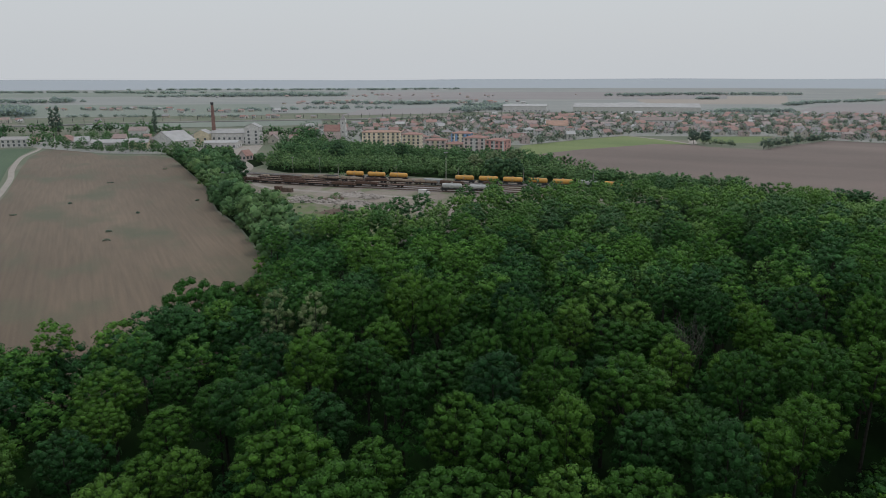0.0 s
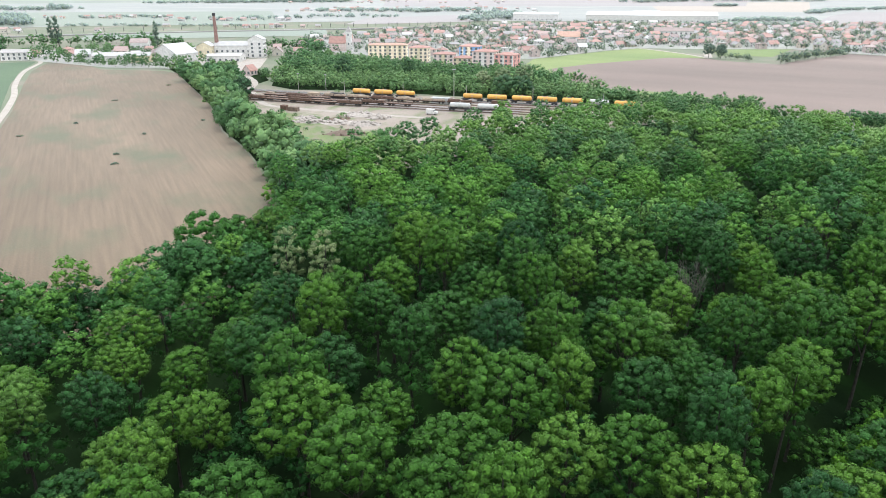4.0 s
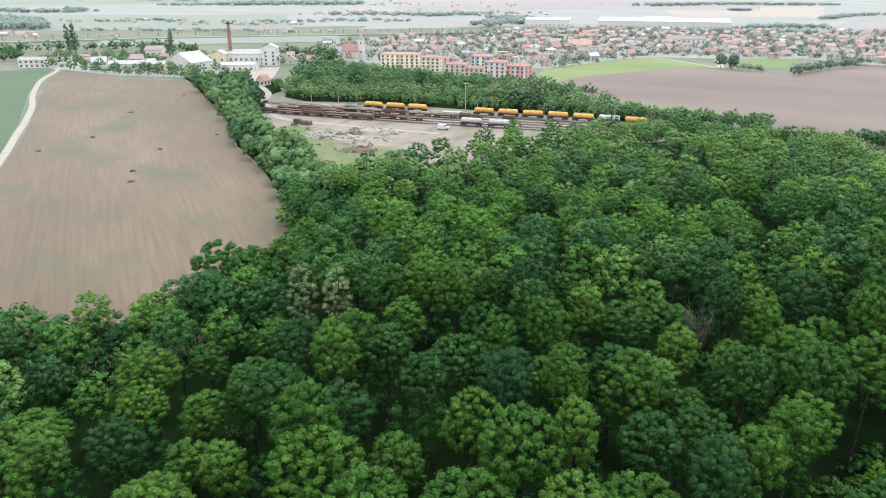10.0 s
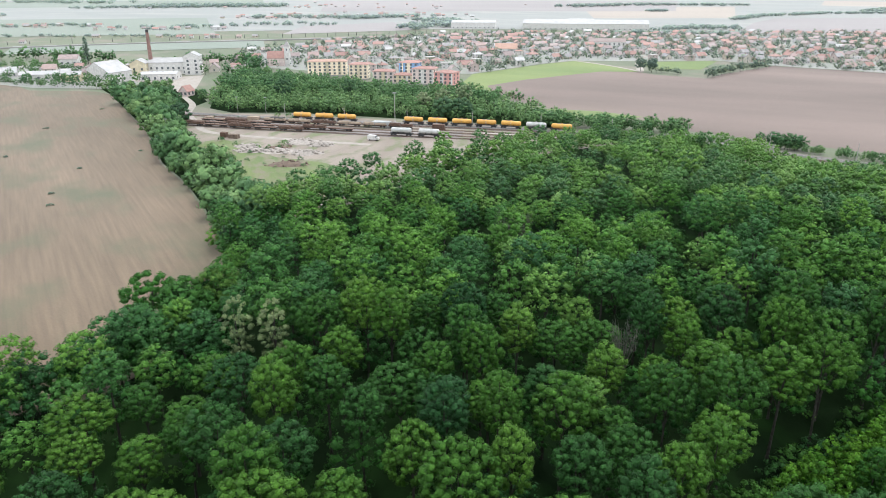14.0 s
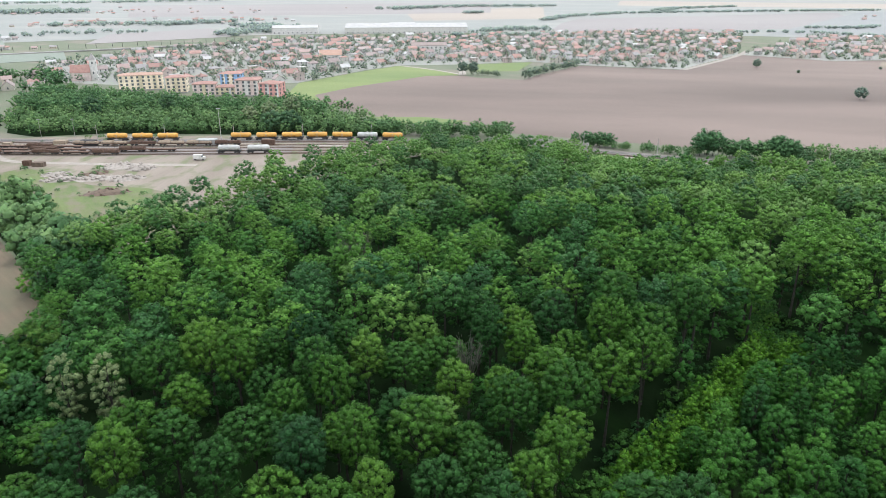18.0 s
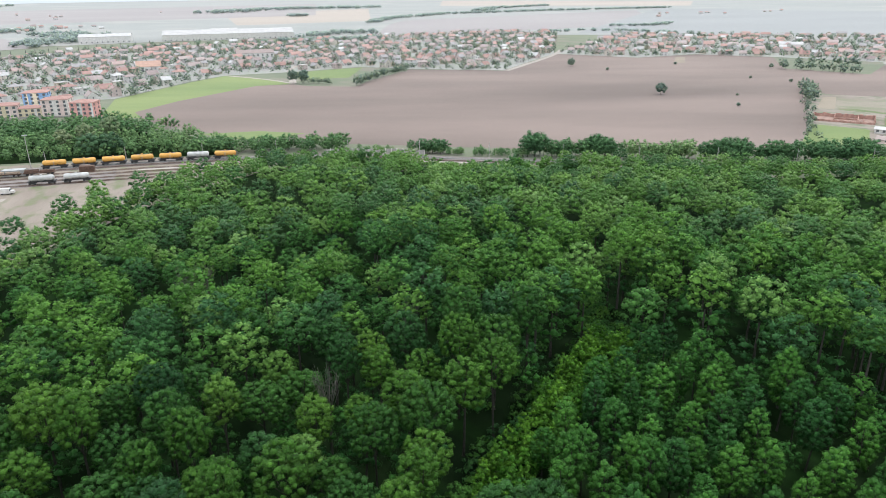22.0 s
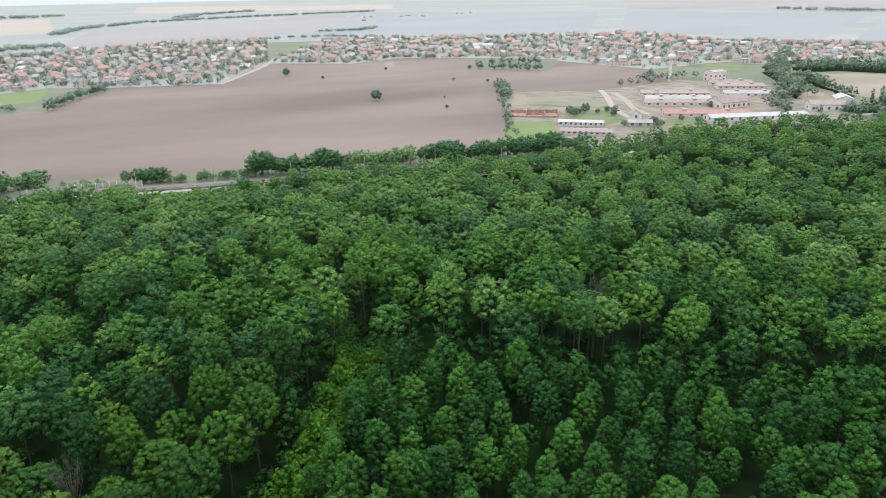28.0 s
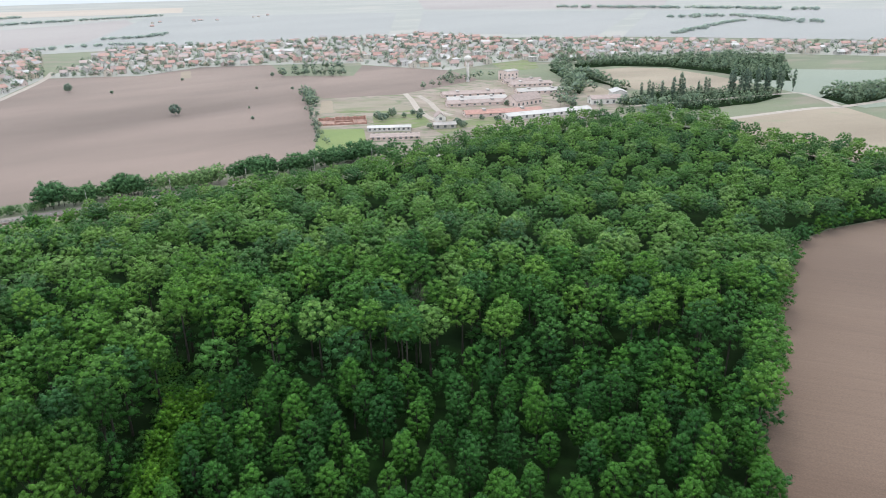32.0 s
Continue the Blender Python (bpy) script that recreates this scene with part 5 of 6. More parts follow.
for poly, gap in ((TOWN, 9.8), (VILLAGE, 11.0)):
    for x, y in scatter(poly, gap, trng, (), [SPORTS]):
        if not (-82 < x < 45 and 480 < y < 590) and not (60 < x < 420 and y > 1060):
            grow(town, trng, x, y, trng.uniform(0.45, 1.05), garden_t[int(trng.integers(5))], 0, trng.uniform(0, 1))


lush = Pile()
for x, y in scatter(HAMLET, 8.5, trng):
    if min(math.hypot(x - px, y - py) for px, py, _ in hamlet_plots) > 6 and not (-205 < x < -150 and 540 < y < 600) and not (-236 < x < -204 and 545 < y < 578):
        grow(lush, trng, x, y, trng.uniform(0.35, 0.95), wood_t[int(trng.integers(6))], 0, trng.uniform(0, 0.8))


def row(pts, gap, lo, hi, jitter, pile=None, tint=(0, 1), kinds=None):
    line = smooth_line(pts)
    for p, q in zip(line, line[1:]):
        n = max(1, round((q - p).length / gap))
        for k in range(n):
            c = p + (q - p) * ((k + trng.uniform(0, 0.8)) / n)
            grow(pile or town, trng, c.x + trng.normal(0, jitter), c.y + trng.normal(0, jitter), trng.uniform(lo, hi), (kinds or garden_t)[int(trng.integers(5))], 0, trng.uniform(*tint), 0.75 * hi if kinds else None)


row([(231, 530), (245, 545), (262, 560), (295, 585), (326, 610)], 3.2, 0.7, 1.15, 2.5, tint=(0, 0.5))
row([(205, 572), (215, 562), (222, 552)], 4, 0.5, 0.8, 2)
row([(330, 606), (360, 580), (390, 552)], 4.5, 0.4, 0.8, 2.5)
row([(540, 648), (580, 572), (650, 552), (690, 490)], 6, 0.4, 0.9, 4)
row([(608, 418), (614, 395), (622, 365), (628, 348)], 3.0, 0.7, 1.3, 4, tint=(0, 0.5))
row([(650, 430), (665, 400), (680, 375)], 4.0, 0.8, 1.4, 8, tint=(0, 0.5))
row([(345, 212), (400, 250), (440, 278), (480, 305), (516, 330)], 4, 0.3, 0.6, 1.5)
row([(455, 286), (480, 303), (510, 325)], 3, 0.8, 1.1, 2.5)
row([(560, 244), (600, 228), (640, 222)], 7, 0.6, 1.0, 3)
row([(600, 236), (622, 240), (640, 215)], 5, 0.8, 1.2, 5)
row([(540, 120), (560, 112), (600, 120), (640, 130), (680, 130)], 4, 0.8, 1.4, 6)
row([(500, 100), (520, 108), (535, 118)], 5, 0.7, 1.2, 4)
row([(480, 50), (500, 40), (520, 60), (510, 80)], 5, 0.8, 1.2, 5)
row([(-440, 690), (-380, 690), (-340, 720), (-300, 690), (-260, 680)], 4, 0.9, 1.6, 8, tint=(0, 0.6), pile=lush)
row([(-520, 640), (-460, 660), (-420, 640), (-390, 590)], 4, 0.9, 1.6, 8, tint=(0, 0.6), pile=lush)
row([(-290, 540), (-268, 528), (-240, 510), (-205, 498)], 5, 0.4, 0.8, 3, pile=lush)
row([(-200, 660), (-170, 650), (-140, 670), (-120, 600), (-140, 570)], 4, 0.9, 1.5, 7, tint=(0, 0.6), pile=lush)
row([(60, 574), (90, 610), (130, 645), (160, 668)], 5, 0.4, 0.9, 6)
row([(40, 498), (45, 470), (60, 445), (75, 425)], 4, 0.6, 1.0, 4, pile=lush)
lush.make("works_trees", [M_HEDGE_S, M_BARK], "lush green trees round the works and cottages", "trees")
belts = Pile()
for k, b in enumerate(BELTS):
    for x, y in scatter(b, 6.0 if k == 0 else 5.0, trng):
        grow(belts, trng, x, y, trng.uniform(0.7, 1.3) * (0.95 if k == 0 else 0.72 if k == 1 else 1), garden_t[int(trng.integers(5))], 0, trng.uniform(0, 1))
for pts, gap, lo, hi, jit in (([(495, 44), (520, 30), (535, 14)], 3.2, 0.8, 1.5, 5), ([(750, 160), (850, 180), (900, 190)], 5, 0.7, 1.2, 6)):
    row(pts, gap, lo, hi, jit, belts)
belts.make("tree_belts", [M_BELT_S, M_BARK], "dense tree belts between the fields, greens blued for haze", "trees")
town.make("garden_trees", [M_TOWN_S, M_BARK], "garden trees and tree belts among houses, greens paled for haze", "trees")

FAR_WOODS = [([(-642, 980), (-596, 1006), (-690, 1160), (-840, 1286), (-900, 1200), (-760, 1040)], 13), ([(-747, 2141), (-354, 2200), (-340, 2380), (-760, 2330)], 22), ([(-930, 1649), (-890, 1650), (-900, 1720), (-960, 1720)], 14)]
distant = Pile()
far_t = templates(trng, 5, 6.5, 3.6, 3.6, 11, 2.5, 5, 0.8, -0.6, False, False, dome=1.0)
for pts, gap, lo, hi, jit in (
        ([(-1150, 1700), (-1000, 1640), (-880, 1620)], 12, 1.2, 1.8, 30), ([(-1900, 2900), (-1400, 2900), (-1000, 2700)], 16, 1.4, 2.0, 60),
        ([(-860, 1100), (-740, 1090), (-640, 1050)], 9, 1.0, 1.5, 22), ([(-900, 2160), (-640, 2250), (-390, 2330)], 12, 1.2, 1.7, 30),
        ([(-1500, 3600), (-600, 3500), (0, 3700)], 22, 1.4, 2.2, 60), ([(620, 1810), (642, 1808), (665, 1806)], 6, 1.2, 1.6, 8),
        ([(650, 1390), (760, 1530), (870, 1590), (985, 1650), (1300, 1640), (1700, 1560)], 11, 0.8, 1.3, 10), ([(480, 2150), (700, 2300), (900, 2300), (1050, 2250)], 14, 1.3, 2.0, 30),
        ([(20, 1135), (60, 1220), (100, 1240), (60, 1400)], 9, 1.0, 1.6, 22), ([(-420, 1200), (-340, 1200), (-200, 1300), (-100, 1250)], 16, 0.7, 1.2, 22),
        ([(-100, 1480), (-20, 1540), (60, 1560)], 10, 1.0, 1.5, 20), ([(-300, 1560), (-150, 1530), (-60, 1500)], 11, 0.9, 1.5, 25),
        ([(-550, 1010), (-420, 1010), (-300, 1000)], 26, 0.5, 0.9, 10), ([(330, 1010), (420, 980), (470, 960)], 8, 0.8, 1.3, 12),
        ([(400, 1090), (460, 1130), (520, 1100)], 9, 0.9, 1.4, 16), ([(940, 1000), (1000, 960), (1080, 990)], 12, 0.8, 1.1, 6),
        ([(760, 940), (850, 900), (900, 780)], 16, 0.6, 1.0, 8), ([(1500, -120), (1700, 0), (1650, 140)], 14, 1.0, 1.5, 14),
        ([(2200, 500), (2100, 100), (2000, -200)], 16, 1.2, 1.8, 20), ([(1200, 90), (1450, 30), (1560, -10)], 11, 0.7, 1.0, 6),
        ([(-650, 1240), (-560, 1280), (-500, 1250)], 18, 0.7, 1.1, 15), ([(1150, 1750), (1300, 1900), (1600, 2000)], 14, 1.0, 1.4, 16)):
    row(pts, gap * 0.5, lo * 0.85, hi * 0.85, jit * 0.8, distant, (0, 1), far_t)
for b, gap in FAR_WOODS:
    for x, y in scatter(b, gap, trng):
        grow(distant, trng, x, y, trng.uniform(1.0, 1.5), far_t[int(trng.integers(5))], 0, trng.uniform(0, 0.6), trng.uniform(1.3, 1.8))
distant.make("distant_woods", [M_FARLEAF_S, M_BARK], "distant woods and hedgerows on the plain, paled by painted haze", "woods")

# larger single trees by the yard and in the railway woods
for x, y, rad, high, mt, lab in ((-110, 366, 5.0, 11, M_DUSKY, "dark round tree at the corner of the yard"), (25, 371, 6.5, 12, M_DUSKY, "broad dark green tree beside the tracks"), (34, 372, 6.0, 11, M_DUSKY, "broad dark green tree beside the tracks"), (25, 400, 4.8, 12, M_SILVER, "silvery green willow in the railway woods"), (38, 414, 5.2, 12, M_SILVER, "silvery green willow in the railway woods"), (14, 396, 4.5, 11, M_SILVER, "silvery green willow in the railway woods"), (-70, 440, 5, 14, M_DUSKY, "tall dark tree in the railway woods"), (-30, 436, 5, 14, M_DUSKY, "tall dark tree in the railway woods")):
    t = tree_thing(trng, mt, rad, high * 0.5, high * 0.52, 60, rad * 0.24, 24, 0.22, lab, -0.9, 4)
    t.matrix_basis = pose(x, y, 0.05, 0, 0, trng.uniform(0, 360))

# weeds standing in the brown field
for x, y, w in ((-174, 359, 1.5), (-170, 270, 1.2), (-112, 226, 1.1), (-123, 275, 0.7), (-169, 416, 1.3), (-118, 240, 0.9), (-162, 297, 0.8), (-110, 305, 0.7)):
    t = tagged(new("weed_clump"), "low green weed clump in the brown field", "weeds", "weed clumps")
    v, f, nv = crown(trng, w * 1.1, 0.4, 0.15, 14, 0.25, 16, 0.1, -0.2)
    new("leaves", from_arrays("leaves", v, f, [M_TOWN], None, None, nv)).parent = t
    t.matrix_basis = pose(x, y, 0.05)

# single trees and bushes in the open field
for x, y, s in ((398, 365, 0.95), (463, 541, 0.9), (602, 423, 0.5), (467, 495, 0.35), (552, 492, 0.35), (523, 385, 0.3), (529, 352, 0.35), (424, 268, 0.35), (392, 246, 0.3), (400, 300, 0.3), (437, 330, 0.22), (380, 238, 0.3)):
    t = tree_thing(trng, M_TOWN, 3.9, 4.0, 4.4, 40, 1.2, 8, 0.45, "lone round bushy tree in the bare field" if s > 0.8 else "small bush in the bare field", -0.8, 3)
    t.matrix_basis = pose(x, y, 0.06, 0, 0, 0) @ Matrix.Scale(s, 4)


def poplar(s, x, y):
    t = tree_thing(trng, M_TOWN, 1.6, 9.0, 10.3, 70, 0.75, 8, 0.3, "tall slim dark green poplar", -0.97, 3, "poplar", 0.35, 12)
    t.matrix_basis = pose(x, y, 0, 0, 0, 0) @ Matrix.Scale(s, 4)
    return t


for x, y in [(429, 219), (428, 212), (438, 212), (438, 203), (448, 201), (436, 191), (445, 194), (420, 211), (407, 171), (422, 158), (416, 152), (441, 137), (444, 149), (502, 149), (511, 138)]:
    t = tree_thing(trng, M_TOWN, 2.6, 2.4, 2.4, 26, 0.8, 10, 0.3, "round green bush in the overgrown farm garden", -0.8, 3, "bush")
    t.matrix_basis = pose(x, y, 0.08, 0, 0, trng.uniform(0, 360)) @ Matrix.Scale(trng.uniform(0.6, 1.25), 4)

POPLARS = [(550.5, 59.6, 0.55), (552.4, 54.4, 0.62), (553.4, 51.7, 0.55), (555.7, 45.2, 0.6), (554.0, 36.9, 0.72), (555.8, 32.0, 0.85), (556.4, 30.2, 0.7), (578.8, 20.5, 0.5), (585.4, 15.9, 0.6), (586.3, 13.5, 0.55), (591.7, -1.8, 0.75), (592.5, -4.1, 0.85), (591.3, -9.1, 0.8), (592.5, -12.4, 0.85), (593.4, -15.0, 0.75), (598.2, -20.3, 0.85), (598.7, -21.6, 0.8), (605.5, -27.0, 0.85), (606.2, -29.0, 0.75), (613.8, -36.4, 0.8), (614.8, -39.0, 0.7), (628.2, -48.2, 0.7)]
pop = poplar(1.3, -270, 648)
for s, x, y in ((1.1, -376, 668), (1.15, -368, 664)) + tuple((sc, x, y) for x, y, sc in POPLARS):
    copy_thing(pop, pose(x, y, 0, 0, 0, trng.uniform(0, 360)) @ Matrix.Scale(s, 4))
for x, y in ((196, 577), (203, 570)):
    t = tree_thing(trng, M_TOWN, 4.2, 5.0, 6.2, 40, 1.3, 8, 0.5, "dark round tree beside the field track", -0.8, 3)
    t.matrix_basis = pose(x, y, 0.1)

# made-up ring near camera height closes the plain, haze painted into its colour
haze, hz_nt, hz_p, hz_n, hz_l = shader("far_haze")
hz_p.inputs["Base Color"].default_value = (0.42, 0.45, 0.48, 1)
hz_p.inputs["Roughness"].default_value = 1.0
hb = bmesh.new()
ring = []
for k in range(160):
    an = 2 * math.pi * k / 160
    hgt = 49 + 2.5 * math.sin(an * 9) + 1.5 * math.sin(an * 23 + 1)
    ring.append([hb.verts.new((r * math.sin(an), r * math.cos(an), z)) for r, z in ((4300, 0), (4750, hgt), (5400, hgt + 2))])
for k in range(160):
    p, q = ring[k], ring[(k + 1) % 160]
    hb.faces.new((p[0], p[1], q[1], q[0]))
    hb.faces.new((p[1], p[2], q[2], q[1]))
tagged(part("backdrop", hb, haze), "made-up ring at the horizon in painted haze blue-grey", "horizon", "", "structure")



# ---- railway yard ----
def rails(name, line, z, label):
    """Two steel rails and their sleepers along a line."""
    root = tagged(new(name), label, "railway track", "railway tracks", "structure")
    for side in (-0.75, 0.75):
        bm, prev = bmesh.new(), None
        for k, p in enumerate(line):
            d = (line[min(k + 1, len(line) - 1)] - line[max(k - 1, 0)]).normalized()
            s = Vector((-d.y, d.x))
            r = [bm.verts.new((p.x + s.x * (side + u), p.y + s.y * (side + u), h)) for u, h in ((0.05, z), (0.05, z + 0.17), (-0.05, z + 0.17), (-0.05, z))]
            if prev:
                for i in range(3):
                    bm.faces.new((prev[i], prev[i + 1], r[i + 1], r[i]))
            prev = r
        part("rail", bm, M_STEEL if name == "track_main" else M_RUST, root)
    bm = bmesh.new()
    for p, q in zip(line, line[1:]):
        d = q - p
        n = max(1, int(d.length / 1.2))
        u = d.normalized()
        w = Vector((-u.y, u.x)) * 1.3
        for k in range(n):
            c = p + d * (k / n)
            vs = [bm.verts.new((c.x + w.x * a + u.x * b, c.y + w.y * a + u.y * b, z + h)) for h in (-0.05, 0.03) for a, b in ((-1, -0.13), (1, -0.13), (1, 0.13), (-1, 0.13))]
            bm.faces.new(vs[4:])
    part("sleepers", bm, M_SLEEPER, root)
    return root


def shifted(line, off):
    out = []
    for k, p in enumerate(line):
        d = (line[min(k + 1, len(line) - 1)] - line[max(k - 1, 0)]).normalized()
        out.append(p + Vector((-d.y, d.x)) * off)
    return out


rails("track_main", RAIL_LINE, 0.4, "main railway track on dark ballast")
rails("track_loop", shifted(RAIL_LINE, -4.5), 0.4, "second railway track on dark ballast")
for k, off in enumerate((-11, -17, -23.5, -29)):
    rails("track_siding", shifted(RAIL_LINE[2:26 - 2 * k], off), 0.26, "rusty siding track in the yard")


def wheelset(root, xs):
    me = None
    for x in xs:
        for y in (-0.75, 0.75):
            if me is None:
                bm = bmesh.new()
                tube(bm, (0, -0.07, 0), (0, 0.07, 0), 0.46, 0.46, 12)
                ob = part("wheel", bm, M_DARK, root)
                me = ob.data
            else:
                ob = new("wheel", me)
                ob.parent = root
            ob.matrix_basis = pose(x, y, 0.46)


def tank_wagon(mt, label):
    root = tagged(new("tank_wagon"), label, "railway wagon", "tank wagons")
    bm = bmesh.new()
    prev = None
    for x, r in ((-4.9, 0.45), (-4.75, 0.85), (-4.5, 1.1), (-4.2, 1.2), (4.2, 1.2), (4.5, 1.1), (4.75, 0.85), (4.9, 0.45)):
        cur = [bm.verts.new((x, r * math.cos(2 * math.pi * k / 20), 2.5 + r * math.sin(2 * math.pi * k / 20))) for k in range(20)]
        if prev:
            for k in range(20):
                bm.faces.new((prev[k], prev[(k + 1) % 20], cur[(k + 1) % 20], cur[k]))
        else:
            bm.faces.new(cur[::-1])
        prev = cur
    bm.faces.new(prev)
    bmesh.ops.recalc_face_normals(bm, faces=bm.faces)
    for f in bm.faces:
        f.smooth = len(f.verts) == 4
    tank = part("tank", bm, mt, root)
    under_frame = part("underframe", box_bm(-5.3, -1.1, 1.0, 5.3, 1.1, 1.3), M_DARK, root)
    for x in (-4.2, -1.4, 1.4, 4.2):
        part("saddle", box_bm(x - 0.12, -1.2, 1.3, x + 0.12, 1.2, 1.75), M_DARK, under_frame)
    hb = bmesh.new()
    tube(hb, (0, 0, 3.6), (0, 0, 4.0), 0.4, 0.4, 12)
    part("hatch", hb, mt, tank)
    part("walkway", box_bm(-2.2, -0.45, 3.72, 2.2, -0.2, 3.78), M_STEEL, tank)
    lb = bmesh.new()
    for y in (-1.35, -1.3):
        box(lb, -0.25, y, 1.2, -0.2, y + 0.04, 3.2)
        box(lb, 0.2, y, 1.2, 0.25, y + 0.04, 3.2)
    for z in range(8):
        box(lb, -0.2, -1.34, 1.3 + z * 0.24, 0.2, -1.3, 1.34 + z * 0.24)
    part("ladder", lb, M_STEEL, tank)
    for x in (-5.6, 5.3):
        for y in (-0.85, 0.85):
            bb = bmesh.new()
            tube(bb, (x, y, 1.1), (x + 0.3, y, 1.1), 0.2, 0.2, 8)
            part("buffer", bb, M_DARK, root)
    for x in (-3.7, 3.7):
        part("bogie", box_bm(x - 1.3, -0.95, 0.35, x + 1.3, 0.95, 0.85), M_DARK, root)
    wheelset(root, (-4.6, -2.8, 2.8, 4.6))
    return root


def flat_wagon(load, label):
    root = tagged(new("flat_wagon"), label, "railway wagon", "flat wagons")
    deck = part("deck", box_bm(-6.3, -1.4, 1.05, 6.3, 1.4, 1.3), M_RUST, root)
    part("underframe", box_bm(-6.1, -0.9, 0.75, 6.1, 0.9, 1.05), M_DARK, root)
    for x in (-5, -2.5, 0, 2.5, 5):
        for y in (-1.42, 1.34):
            part("stake", box_bm(x - 0.05, y, 1.1, x + 0.05, y + 0.08, 2.0), M_DARK, deck)
    if load:
        for k, (x0, x1, h) in enumerate(((-5.8, -0.4, 1.0), (0.3, 5.8, 0.8))):
            n = 6
            for i in range(n):
                y = -1.2 + 2.4 * i / n
                part("beam", box_bm(x0, y, 1.31, x1, y + 2.4 / n - 0.04, 1.31 + h * (0.75 + 0.25 * ((i * 7 + k) % 3) / 2)), load, root, "stacked timber" if load is M_TIMBER else "")
    wheelset(root, (-5.0, -3.2, 3.2, 5.0))
    return root


orange = tank_wagon(M_ORANGE, "orange railway tank wagon standing on the track")
grey = tank_wagon(M_GREYTANK, "grey railway tank wagon standing on a siding")
START = 66.0
x, y, h = along(START + 6)
place(orange, x, y, h, 0.57)
for s in [18.4 + 6 + START - 6, 30.8 + START] + [START + 66.5 + 12.4 * k for k in (0, 1, 2, 3, 4, 6)]:
    x, y, h = along(s)
    copy_thing(orange, pose(x, y, 0.57, 0, 0, h))
x, y, h = along(134, -28)
place(grey, x, y, h, 0.43)
x, y, h = along(147, -28)
copy_thing(grey, pose(x, y, 0.43, 0, 0, h))
x, y, h = along(START + 66.5 + 62)
copy_thing(grey, pose(x, y, 0.57, 0, 0, h))
timber = flat_wagon(M_TIMBER, "flat wagon loaded with pale timber")
empty = flat_wagon(None, "empty rusty flat wagon")
beams = flat_wagon(M_RUST, "flat wagon with rusty steel loads")
n = 0
for off, s0, count, kinds in ((-11, 62, 6, (timber, timber, beams)), (-17, 30, 3, (empty, beams)), (-23.5, 22, 7, (empty, empty, beams)), (-29, 26, 5, (beams, empty))):
    for k in range(count):
        x, y, h = along(s0 + 13.4 * k, off)
        src = kinds[k % len(kinds)]
        if src.name in used:
            copy_thing(src, pose(x, y, 0.43, 0, 0, h))
        else:
            used[src.name] = 1
            place(src, x, y, h, 0.43)

van = tagged(new("delivery_van"), "white delivery van parked in the railway yard", "van")
vb = box_bm(-2.6, -1.0, 0.45, 1.2, 1.0, 2.5)
bmesh.ops.bevel(vb, geom=vb.edges[:], offset=0.12, segments=2, affect="EDGES")
part("body", vb, M_WHITE, van)
nb = box_bm(1.15, -0.98, 0.45, 2.7, 0.98, 1.6)
bmesh.ops.bevel(nb, geom=nb.edges[:], offset=0.2, segments=2, affect="EDGES")
part("cab", nb, M_WHITE, van)
part("windscreen", box_bm(1.15, -0.85, 1.55, 1.45, 0.85, 2.2), M_GLASS, van)
for x in (-1.7, 1.8):
    for y in (-0.95, 0.8):
        wb = bmesh.new()
        tube(wb, (x, y, 0.36), (x, y + 0.16, 0.36), 0.36, 0.36, 12)
        part("wheel", wb, M_DARK, van)
place(van, -11, 321, -20, 0.05)

for x, y, w, d, h, mt, lab in ((-62, 368, 7, 3, 2.8, M_DARK, "dark steel hut beside the tracks"), (-50, 366, 3, 2, 1.8, M_WHITE, "small white hut beside the tracks"), (-8, 352, 9, 4, 3.0, M_STEEL, "pale grey metal container"), (-81, 333, 3, 2.4, 2.2, M_RUST, "rusty steel skip on the gravel"), (-76, 330, 5, 2.4, 1.8, M_EARTH, "brown covered stack of goods"), (20, 344, 6, 2.6, 2.6, M_RUST, "rusty brown container beside the tracks"), (-90, 372, 8, 3, 1.4, M_TIMBER, "stack of old sleepers"), (-76, 378, 6, 3, 1.6, M_TIMBER, "stack of old sleepers"), (-66, 376, 7, 2.4, 1.2, M_STONE, "stack of concrete slabs"), (-40, 372, 5, 2.4, 1.2, M_TIMBER, "stack of old sleepers"), (-100, 382, 4, 2.4, 1.2, M_TIMBER, "stack of old sleepers")):
    root = tagged(new("container" if "container" in lab or "hut" in lab else "stack"), lab, "container" if h > 2 else "stack")
    part("body", box_bm(-w / 2, -d / 2, 0, w / 2, d / 2, h), mt, root)
    rb = bmesh.new()
    for k in range(int(w / 0.8)):
        box(rb, -w / 2 + 0.8 * k + 0.1, -d / 2 - 0.06, 0.1, -w / 2 + 0.8 * k + 0.3, d / 2 + 0.06, h + 0.05)
    part("ribs", rb, mt, root)
    place(root, x, y, -18, 0.06)


def mast(high, label, arms=True):
    root = tagged(new("mast"), label, "mast", "railway masts")
    bm = bmesh.new()
    tube(bm, (0, 0, -0.2), (0, 0, high), 0.2, 0.1, 8)
    pole = part("pole", bm, M_CONC, root)
    part("footing", box_bm(-0.4, -0.4, -0.2, 0.4, 0.4, 0.4), M_CONC, root)
    if arms:
        bm = bmesh.new()
        tube(bm, (0, 0, high - 1.2), (0, 3.2, high - 0.8), 0.05, 0.05, 6)
        tube(bm, (0, 0, high - 2.6), (0, 3.2, high - 0.9), 0.04, 0.04, 6)
        part("bracket", bm, M_STEEL, pole)
    else:
        part("lamp_head", box_bm(-1.0, -0.3, high - 0.3, 1.0, 0.3, high + 0.1), M_STEEL, pole)
    return root


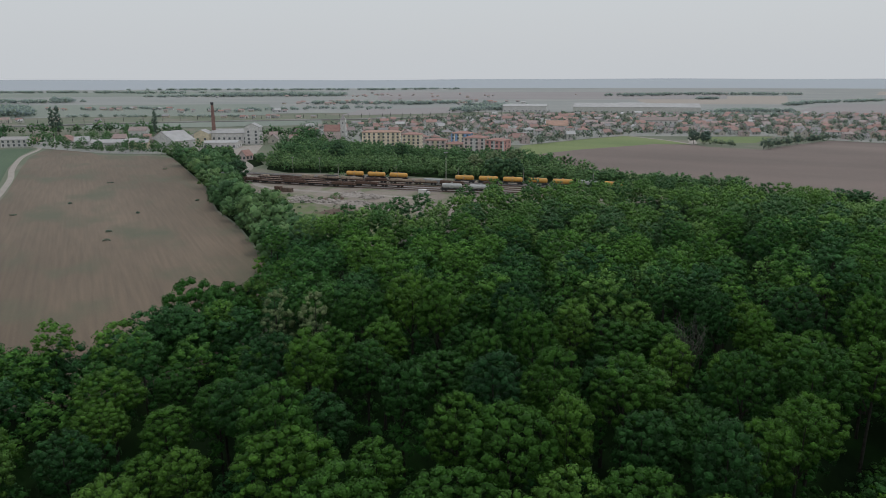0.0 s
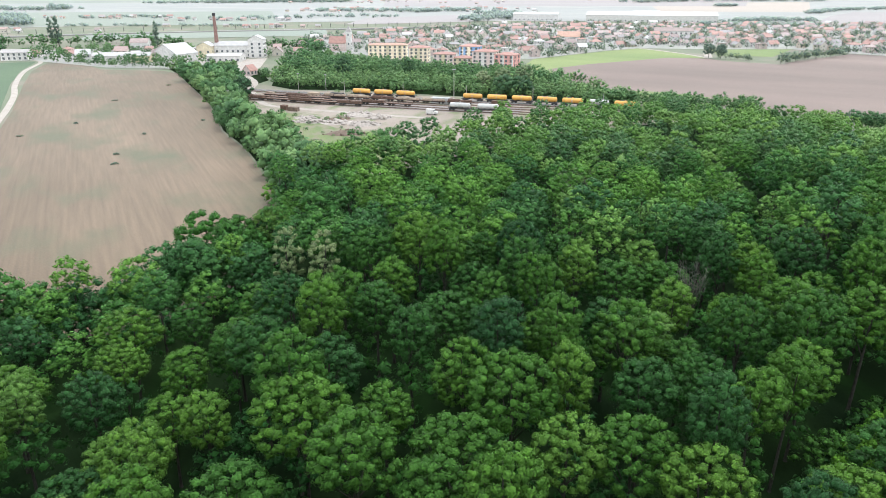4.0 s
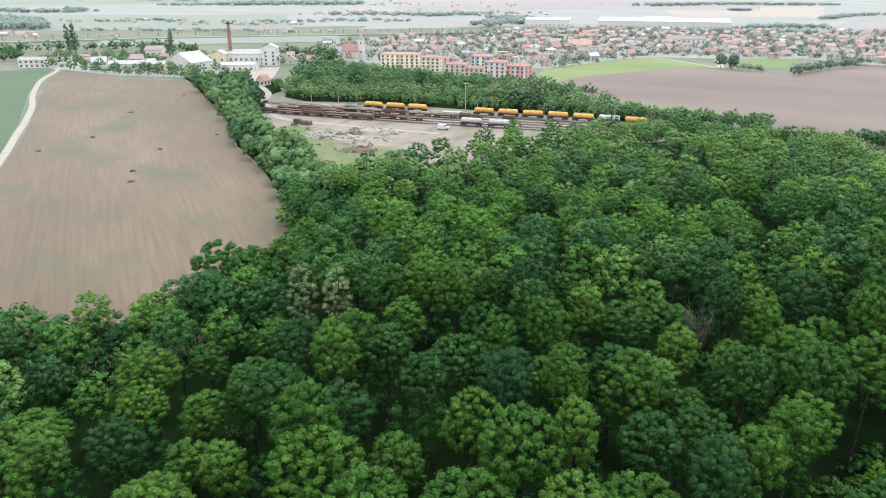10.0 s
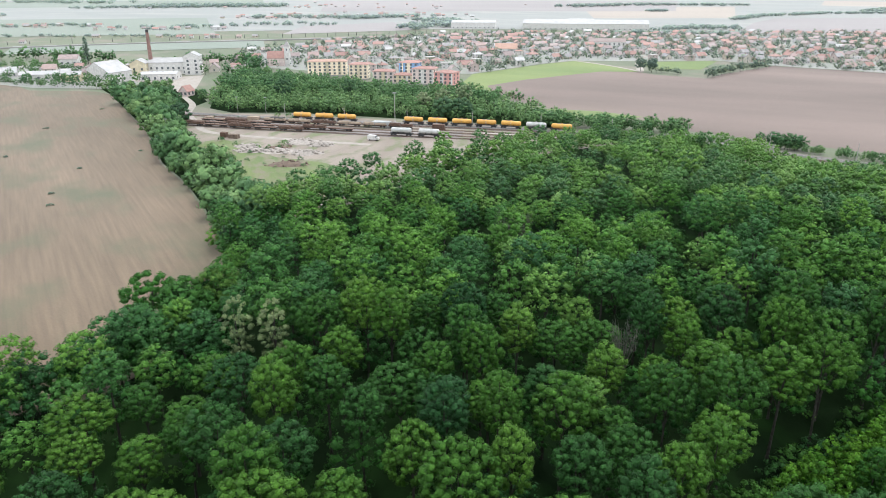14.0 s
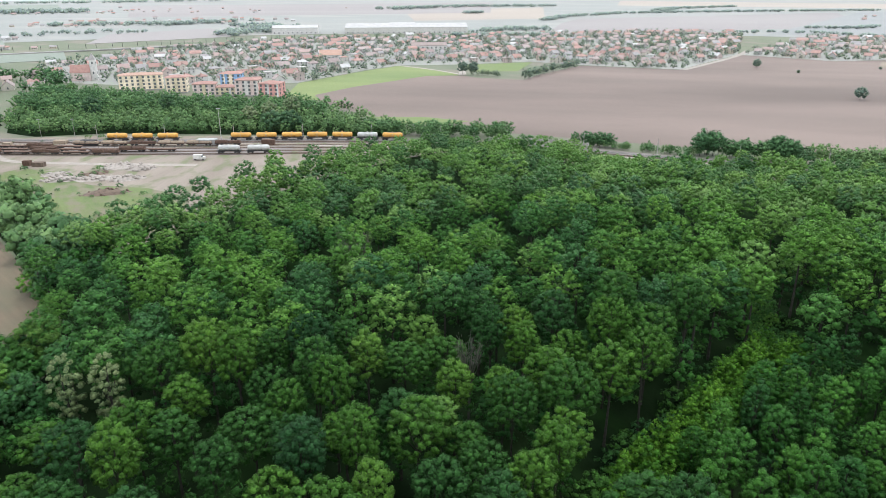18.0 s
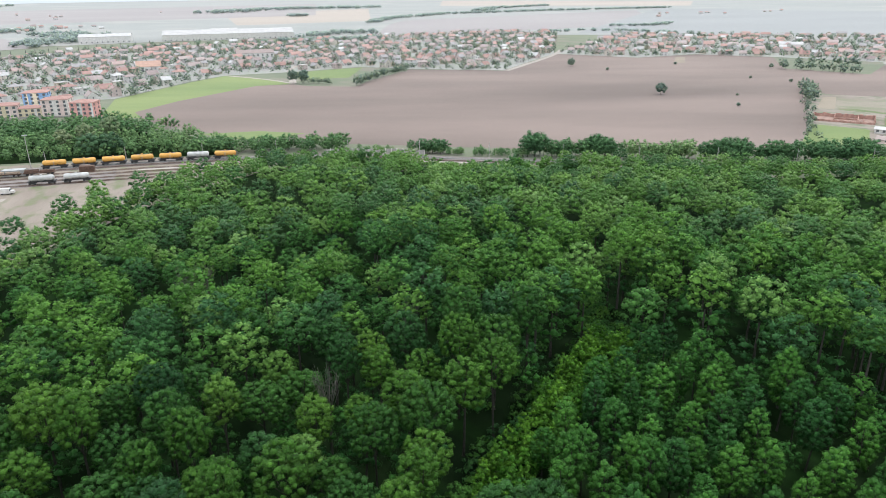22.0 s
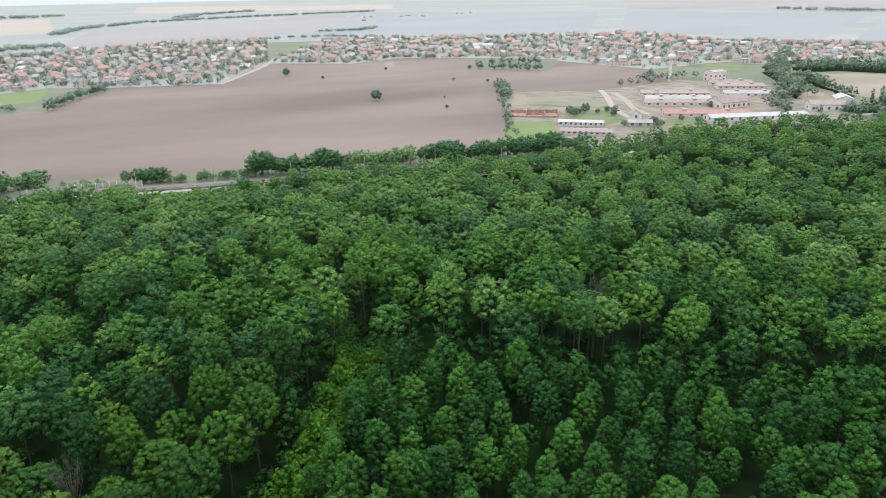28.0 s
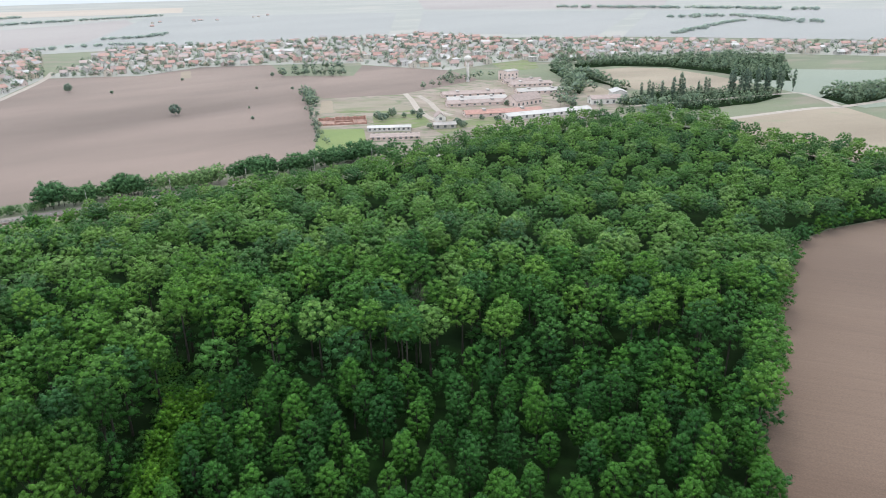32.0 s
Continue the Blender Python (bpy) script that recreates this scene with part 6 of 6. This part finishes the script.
lamp_mast = mast(15, "tall slim floodlight mast in the railway yard", False)
place(lamp_mast, -1.5, 366, 0)
for x, y in ((-72, 392), (-88, 396), (-106, 330)):
    copy_thing(lamp_mast, pose(x, y, 0) @ Matrix.Scale(0.62, 4))
cat = mast(7.5, "grey concrete catenary mast beside the railway")
x, y, h = along(60, 4)
place(cat, x, y, h + 180)
for k in range(1, 15):
    x, y, h = along(60 + 34 * k, 4)
    copy_thing(cat, pose(x, y, 0, 0, 0, h + 180))

# long rail line with its masts across the plain behind the town
FARLINE = smooth_line([(-700, 700), (-500, 800), (-374, 862), (-253, 905), (-92, 950), (60, 1010), (180, 1060)])
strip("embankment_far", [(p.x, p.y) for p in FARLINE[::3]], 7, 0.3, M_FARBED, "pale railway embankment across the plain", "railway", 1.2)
fence = Pile()
for p, q in zip(FARLINE, FARLINE[1:]):
    d = q - p
    for k in range(int(d.length / 11)):
        c = p + d * (k * 11 / d.length)
        fence.add(ICO_V * (0.3, 0.3, 3.2) + (c.x, c.y, 5.6), ICO_F)
fence.make("far_rail_masts", [M_DARK], "row of thin masts along the far railway", "masts")

# concrete panel fence beside the line near the field
wall_root = tagged(new("concrete_fence"), "grey concrete panel fence with pale posts beside the railway", "fence", "", "structure")
pm = qm = None
for k in range(18):
    x, y, h = along(254 + 2.6 * k, 6.5)
    if pm is None:
        ob, po = part("panel", box_bm(-1.2, -0.06, 0, 1.2, 0.06, 2.0), M_CONC, wall_root), part("post", box_bm(-0.16, -0.14, 0, 0.16, 0.14, 2.3), M_WHITE, wall_root)
        pm, qm = ob.data, po.data
    else:
        ob, po = new("panel", pm), new("post", qm)
        ob.parent = po.parent = wall_root
    ob.matrix_basis = pose(x, y, 0.05, 0, 0, h)
    po.matrix_basis = pose(x, y, 0.05, 0, 0, h) @ pose(1.3, 0, 0)

# heaps of broken concrete and earth in the yard
hrng = np.random.default_rng(9)


def heap(cx, cy, rx, ry, h, n, size, mt, name, label):
    root = tagged(new(name), label, "heap")
    g = 14
    vs, fs = [(0, 0, h)], []
    for r in range(1, 5):
        for k in range(g):
            an = 2 * math.pi * k / g
            z = h * (1 - (r / 4) ** 1.5) * hrng.uniform(0.7, 1.15)
            vs.append((rx * r / 4 * math.cos(an) * hrng.uniform(0.85, 1.15), ry * r / 4 * math.sin(an) * hrng.uniform(0.85, 1.15), max(z, -0.05) + 0.03))
    for k in range(g):
        fs.append((0, 1 + k, 1 + (k + 1) % g))
        for r in range(3):
            a, b = 1 + r * g + k, 1 + r * g + (k + 1) % g
            fs += [(a, a + g, b + g), (a, b + g, b)]
    new("mound", from_arrays("mound", np.array(vs), np.array(fs), [mt])).parent = root
    shapes = [from_arrays("lump", ICO_V * (1 + hrng.normal(0, 0.2, (12, 1))) * size * hrng.uniform(0.5, 1.8, 3), ICO_F, [mt]) for _ in range(3)]
    for k in range(n):
        u, an = math.sqrt(hrng.uniform()), hrng.uniform(0, 6.28)
        lump = new("lump", shapes[k % 3])
        lump.parent = root
        lump.matrix_basis = pose(rx * u * math.cos(an), ry * u * math.sin(an), h * (1 - u ** 1.5), 0, 0, hrng.uniform(0, 360)) @ Matrix.Scale(hrng.uniform(0.6, 1.4), 4)
    root.matrix_basis = pose(cx, cy, 0)


for cx, cy, rx, ry, h in ((-42, 318, 9, 5, 1.6), (-34, 312, 6, 4, 1.3), (-50, 300, 8, 5, 1.2), (-38, 296, 7, 4, 1.5), (-62, 303, 8, 5, 1.4), (-66, 312, 6, 4, 1.0)):
    heap(cx, cy, rx, ry, h, 30, 0.6, M_STONE, "rubble_heap", "heap of pale broken concrete in the yard")
heap(-43, 276, 9, 3.5, 1.8, 16, 0.5, M_EARTH, "earth_heap", "dark brown earth heap at the yard's edge")
heap(-52, 308, 6, 3, 1.0, 14, 0.5, M_EARTH, "earth_heap", "brown earth heap overgrown at its foot")
scrub = Pile()
for poly, gap in ((YARD_GREEN, 5.0), ([(-110, 392), (-60, 388), (-20, 374), (-30, 368), (-90, 380)], 5.0), ([(-66, 315), (-50, 318), (-46, 305), (-58, 300)], 3.0)):
    for x, y in scatter(poly, gap, hrng):
        if hrng.uniform() < 0.55:
            grow(scrub, hrng, x, y, hrng.uniform(0.3, 1.1), bush_t[int(hrng.integers(4))], 0, hrng.uniform(0, 1))
scrub.make("yard_bushes", [M_HEDGE_S, M_BARK], "scattered low green bushes in the yard", "bushes")
